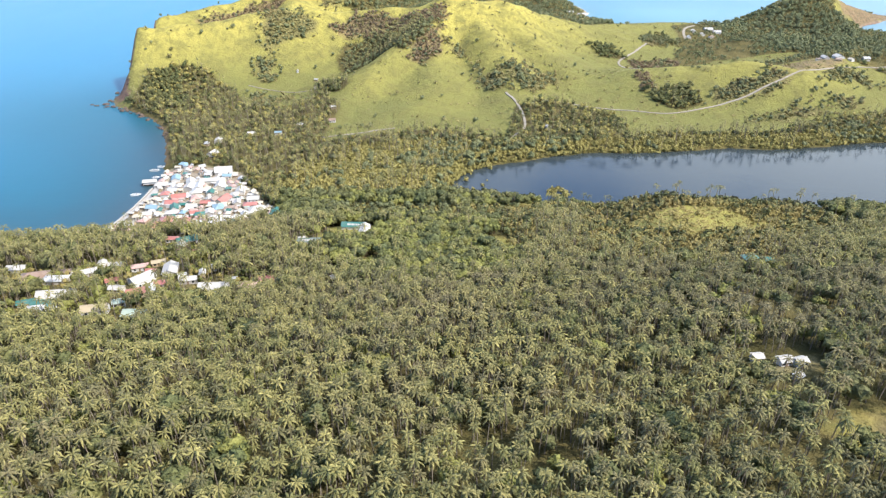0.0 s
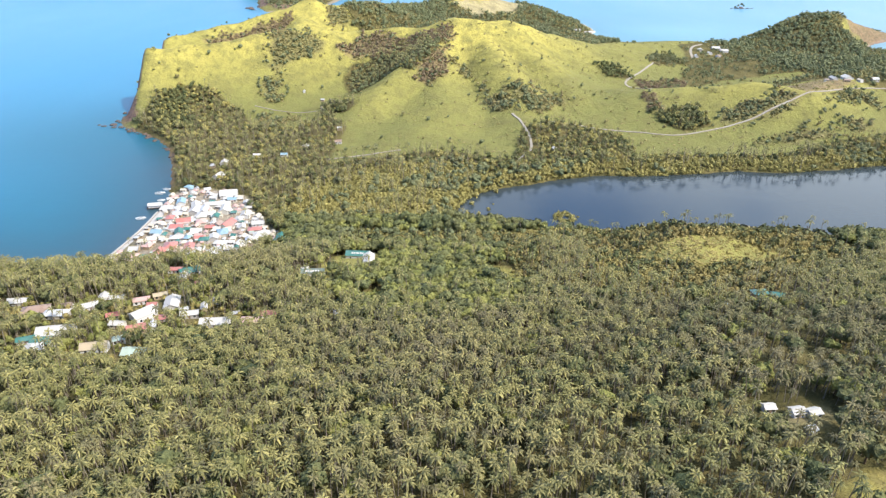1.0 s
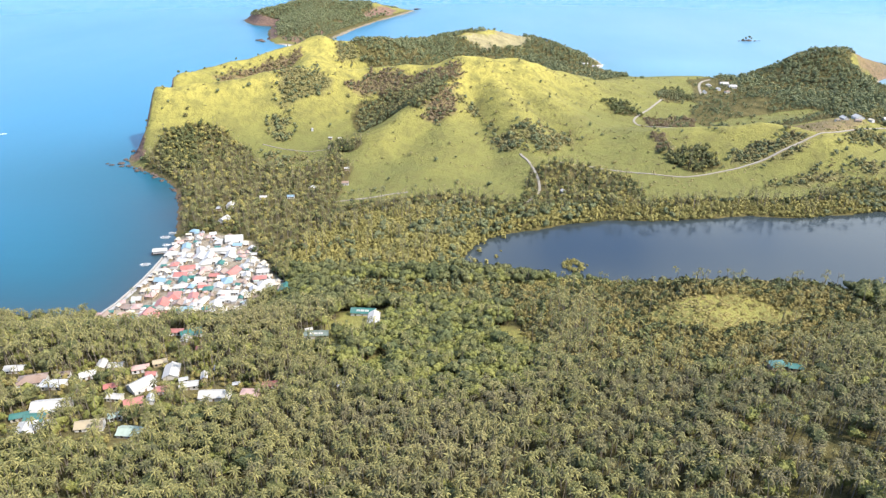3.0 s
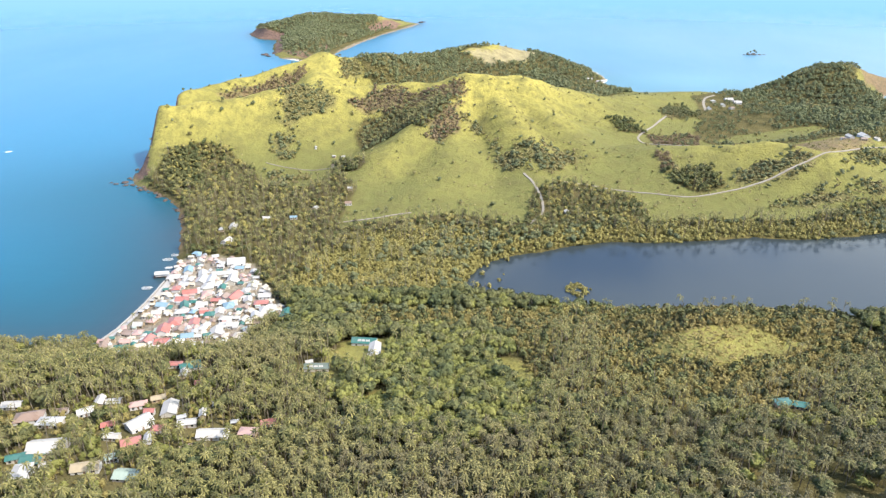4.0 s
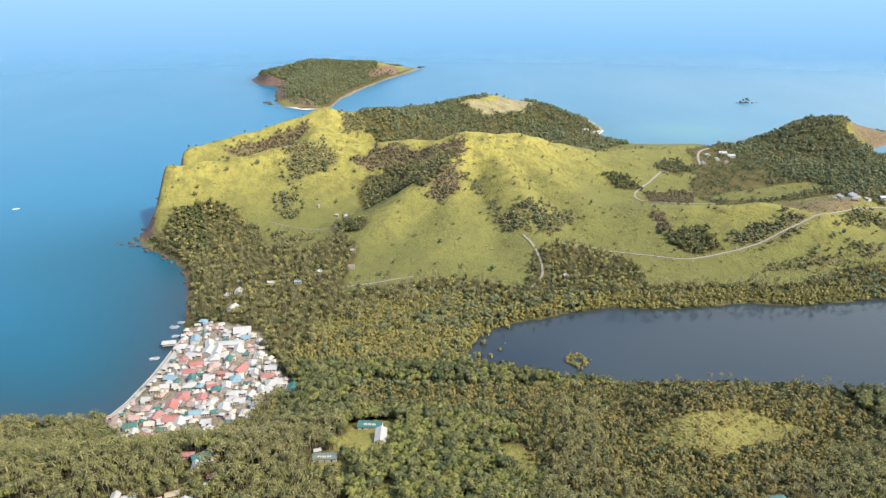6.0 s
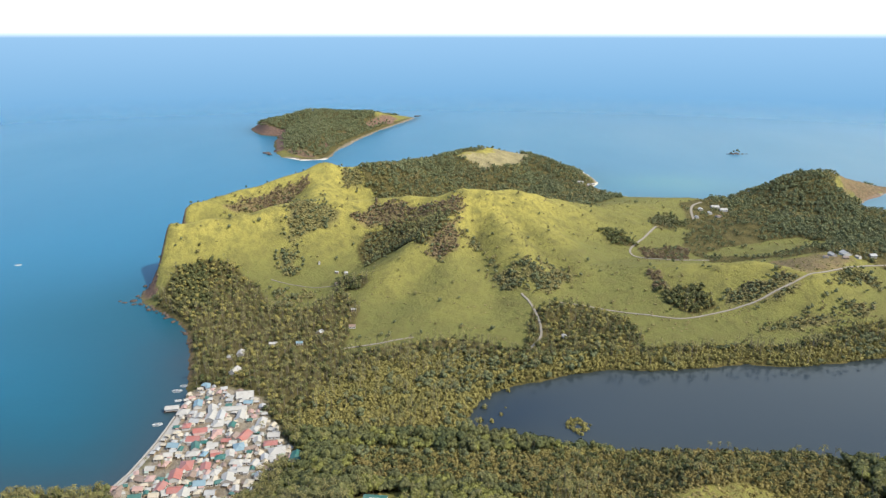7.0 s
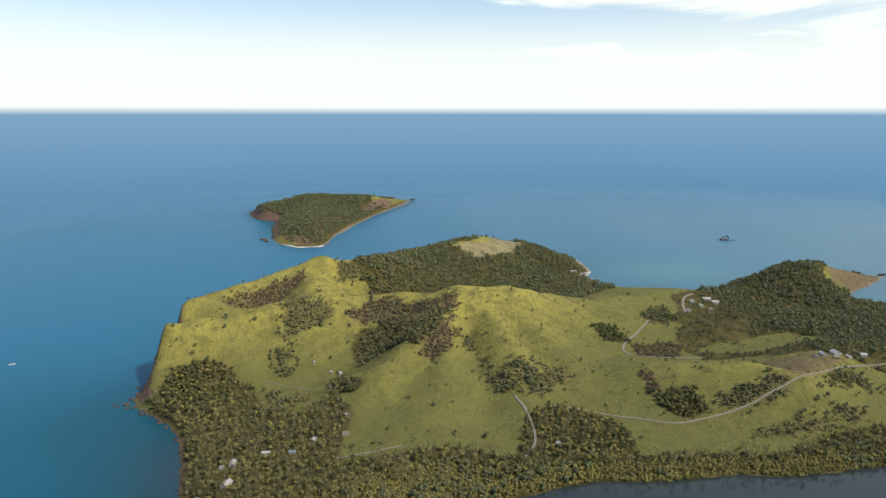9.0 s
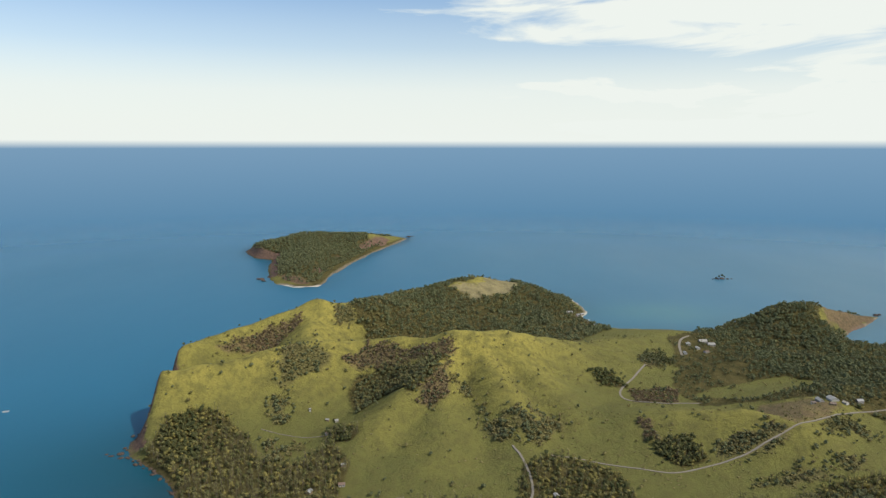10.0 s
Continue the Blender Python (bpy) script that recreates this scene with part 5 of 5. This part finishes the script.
def farms():
    for n, (x, y, w) in enumerate(((60.6, 107.2, 1.9), (65.2, 105.8, 2.3), (68.0, 105.3, 2.2))):
        house(x, y, w, "white", "small white-roofed hut in a clearing of the plantation", 601 + n, w * 0.85, 2.4, 5 + 6 * n, "gable", "white huts", "hut", WALLS[1], "hut")
    house(64.6, 99.4, 1.5, "grey", "little grey lean-to in the plantation", 610, 1.3, 2.2, 30, "gable", "sheds", "shed", None, "shed")
    house(93.0, 182.0, 4.4, "green", "farmhouse with a teal sheet roof among palms", 604, 2.9, 2.8, 8, "hip", "farm buildings")
    house(97.6, 181.0, 3.6, "green", "farm wing with a teal sheet roof among palms", 605, 2.5, 2.6, -12, "gable", "farm buildings")
    house(80.5, 174.0, 2.6, "blue", "small shed with a bright blue roof", 606, 1.3, 2.0, 18, "gable", "farm buildings", "shed", None, "shed")
    rows = [(-136.7, 386.5, 6.8, "white"), (-140.4, 410.3, 5.8, "white"), (-146.1, 405.4, 3.9, "grey"), (-123, 424, 5.2, "white"), (-106.1, 425.7, 4.3, "blue"), (-95.6, 442.5, 4.1, "grey"),
            (-77.5, 477.2, 3.5, "white"), (-75.1, 452.5, 4.4, "brown"), (-148.6, 369.7, 4.1, "blue")]
    for n, (x, y, w, roof) in enumerate(rows):
        house(x, y, w, roof, {"white": "white-roofed", "grey": "grey-roofed", "blue": "bright blue-roofed", "brown": "rusty red-roofed"}[roof] + " house in the shore grove", 620 + n, group="grove houses")
    for n, (x, y, w, roof) in enumerate(((-120.4, 570.6, 2.5, "white"), (-103.6, 559.9, 2.7, "grey"), (-95.6, 557.8, 3.5, "white"), (-99.1, 530.3, 3.3, "brown"), (70.1, 438.6, 3.9, "white"))):
        house(x, y, w, roof, ("white-roofed" if roof == "white" else "dull-roofed") + " hut standing alone at the foot of the hills", 640 + n, group="hillside huts", name="hut", category="hut")
    for n, (x, y, w, roof) in enumerate(((308.8, 560.5, 6.8, "white"), (320.7, 562.7, 7.8, "white"), (342.4, 561.1, 5.3, "grey"), (314.7, 551.3, 4.4, "brown"), (327.6, 555.7, 3.9, "cream"), (300.8, 555.1, 3.5, "brown"), (275.6, 777.1, 6.5, "white"),
                                        (282.6, 766.7, 6.1, "white"), (297.3, 791.7, 8.9, "white"), (261, 745.7, 4.9, "grey"), (304.3, 783.4, 7.9, "white"), (288.6, 755.2, 5.4, "brown"), (169.2, 947.9, 8, "white"), (179.4, 936.2, 6, "white"), (185.4, 943.8, 5, "grey"), (175.4, 929.6, 4.6, "brown"))):
        house(x, y, w, roof, ("white-roofed" if roof == "white" else "dull-roofed") + " house near the eastern bay", 660 + n, group="eastern houses")


# ---- shore ----


def ribbon(line, wide, low, high):
    """A wall along a line, as a solid."""
    p = np.array(line, float)
    t = np.gradient(p, axis=0)
    side = np.stack([-t[:, 1], t[:, 0]], 1) / np.linalg.norm(t, axis=1)[:, None] * wide / 2
    verts, faces = [], []
    for q, s in zip(p, side):
        verts += [(*(q - s), low), (*(q + s), low), (*(q + s), high), (*(q - s), high)]
    for i in range(len(p) - 1):
        a, b = 4 * i, 4 * i + 4
        faces += [(a + k, a + (k + 1) % 4, b + (k + 1) % 4, b + k) for k in range(4)]
    n = 4 * len(p) - 4
    return solid(verts, faces + [(0, 1, 2, 3), (n, n + 1, n + 2, n + 3)])


def hull(length, wide, high):
    """A slender boat hull, pointed at both ends and hollow."""
    n = 9
    verts, faces = [], []
    for i in range(n):
        s = i / (n - 1) * 2 - 1
        w, rise = wide / 2 * (1 - s * s) ** 0.7 + 0.02, 0.35 * high * s * s
        x = s * length / 2
        verts += [(x, -w, high + rise), (x, -w * 0.55, rise * 0.6), (x, w * 0.55, rise * 0.6), (x, w, high + rise), (x, w * 0.8, high + rise), (x, 0, high * 0.5 + rise), (x, -w * 0.8, high + rise)]
    for i in range(n - 1):
        for k in range(7):
            faces.append((7 * i + k, 7 * i + (k + 1) % 7, 7 * i + 7 + (k + 1) % 7, 7 * i + 7 + k))
    faces += [tuple(range(7)), tuple(range(7 * n - 7, 7 * n))]
    return solid(verts, faces)


def outrigger(x, y, turn, length, label):
    root = tagged(new("outrigger_boat"), label, "boat", "village boats")
    root.matrix_basis = pose(x * SIZE, y * SIZE, -0.05, 0, 0, turn)
    part("hull", hull(length, length * 0.13, 0.6), HULL, root)
    for i in (-1, 1):
        part("outrigger_arm", box(i * length * 0.2 - 0.06, i * length * 0.2 + 0.06, -length * 0.24, length * 0.24, 0.62, 0.72), BARK, root)
        part("float", box(-length * 0.36, length * 0.36, i * length * 0.24 - 0.08, i * length * 0.24 + 0.08, 0.1, 0.62), HULL, root)
    part("awning", box(-length * 0.12, length * 0.14, -length * 0.07, length * 0.07, 1.5, 1.58), ROOFS["white"], root)
    for i in (-1, 1):
        for k in (-1, 1):
            part("post", box(i * length * 0.11 - 0.04, i * length * 0.11 + 0.04, k * length * 0.06 - 0.04, k * length * 0.06 + 0.04, 0.55, 1.5), BARK, root)


def shore():
    wall = tagged(new("sea_wall"), "pale concrete sea wall along the village front", "wall", kind="structure")
    line = [(-159.3, 277.3), (-156.6, 288.3), (-155.4, 300.3), (-154.5, 313.2), (-154.4, 326.2), (-154.7, 338.1)]
    line = [(x * SIZE, y * SIZE) for x, y in line]
    part("wall", ribbon(line, 1.2, -1.5, 2.6), CONCRETE, wall)
    strand = tagged(new("shore_path"), "pale worn concrete path between the sea wall and the houses", "path", kind="structure")
    part("paving", ribbon([(x + 5.2, y) for x, y in line], 6.4, 1.0, 2.5), CONCRETE, strand)
    part("coping", ribbon(line, 1.6, 2.6, 2.8), CONCRETE, wall)
    jetty = tagged(new("stilt_house"), "white-roofed boat house on stilts over the shore water", "boat house", "village houses")
    jetty.matrix_basis = pose(-159 * SIZE, 346 * SIZE, 0, 0, 0, 12)
    part("deck", box(-7.5, 7.5, -4.2, 4.2, 1.5, 1.75), BARK, jetty)
    part("wall", box(-6.0, 6.0, -3.3, 3.3, 1.75, 4.2), WALLS[1], jetty)
    for side in (-1, 1):
        part("roof_slope", gable_roof(12.6, 7.4, 4.2, 1.6, 0.5, side), ROOFS["white"], jetty)
    for i in (-7, -2.4, 2.4, 7):
        for k in (-3.7, 3.7):
            part("stilt", box(i - 0.15, i + 0.15, k - 0.15, k + 0.15, -2, 1.5), BARK, jetty)
    for x, y, turn, length in ((-161.5, 332, 8, 10.2), (-165, 367.8, 4, 11.0), (-163.4, 373.7, -6, 8.5), (-160.1, 356.9, 12, 7.8)):
        outrigger(x, y, turn, length, "white outrigger boat moored off the village")
    for n, (x, y) in enumerate([(189.2, 918.3), (194.2, 898.7), (177.0, 879.5), (313.5, 821.6)]):
        outrigger(x, y, 40 + 55 * n, 9.0, "small white outrigger boat moored in the eastern bay")
    outrigger(-395.8, 590.0, 25, 11.0, "white outrigger boat crossing the open sea")
    house(-172.3, 258, 6.2, "blue", "shore house with a bright blue roof among palms", 700, 3.9, 3.0, 12, "gable")
    house(-179, 259.8, 4.4, "blue", "shore shed with a bright blue roof among palms", 701, 3.0, 2.8, 5, "gable")


def boulder(r, x, y, z, size, flat, mesh_name, label, group):
    v, f = lump(r, 1.0, 0.8, (0, 0, 0), 2)
    b = tagged(new(mesh_name, blank_mesh(mesh_name, np.array(v), np.array(f), ROCK)), label, "rock", group)
    b.matrix_basis = Matrix.Translation(Vector((x, y, z)) * SIZE) @ pose(0, 0, 0, 0, 0, r.uniform(0, 360)) @ Matrix.Diagonal((size, size * r.uniform(0.6, 1.0), size * flat, 1))


def rocks():
    r = random.Random(21)
    line = np.array(COAST[9:19], float)
    for k in range(60):
        i = r.randrange(len(line) - 1)
        p = line[i] + (line[i + 1] - line[i]) * r.random()
        boulder(r, p[0] - r.uniform(-2, 4), p[1] - r.uniform(-2, 4), 0.2, r.uniform(0.5, 1.9), r.uniform(0.5, 0.9), "boulder", "reddish brown boulder at the foot of the sea cliff", "cliff boulders")
    for x, y, s in ((-254, 507, 3.0), (-259, 503, 2.0), (-264, 506, 1.4), (-250, 500, 2.2)):
        boulder(r, x, y, 0, s, 0.4, "boulder", "low reef rock off the cliff point", "cliff boulders")
    for x, y, s, f in ((478, 1210, 8, 0.42), (487, 1212, 9, 0.5), (496, 1209, 6, 0.35), (470, 1209, 5, 0.3), (504, 1211, 4, 0.3)):
        boulder(r, x, y, 0, 0.65 * s, f, "sea_rock", "dark rock standing alone in the sea", "sea rocks")
    x, y = np.array([482.0, 487.0, 491.0, 477.0]), np.array([1211.4, 1212.4, 1210.4, 1210.4])
    thicket("rock_bushes", "dark bushes on the lone sea rock", "bushes", FAR_BROAD, [], WOOD_LEAF, BARK, x, y, np.array([0.8, 1.1, 0.8, 0.7]), 40, np.array([1.5, 2.5, 1.5, 0.6]))
    for x, y, s in ((-103.5, 1770, 7), (-94, 1782, 4), (-333, 1199, 7), (-324, 1183, 5), (-320, 1220, 8), (596, 946, 6), (604, 951, 4)):
        boulder(r, x, y, 0, s, 0.5, "sea_rock", "brown rock off the point", "sea rocks")


village()
hamlet()
school()
farms()
shore()
plant()
mangrove_islets()
rocks()
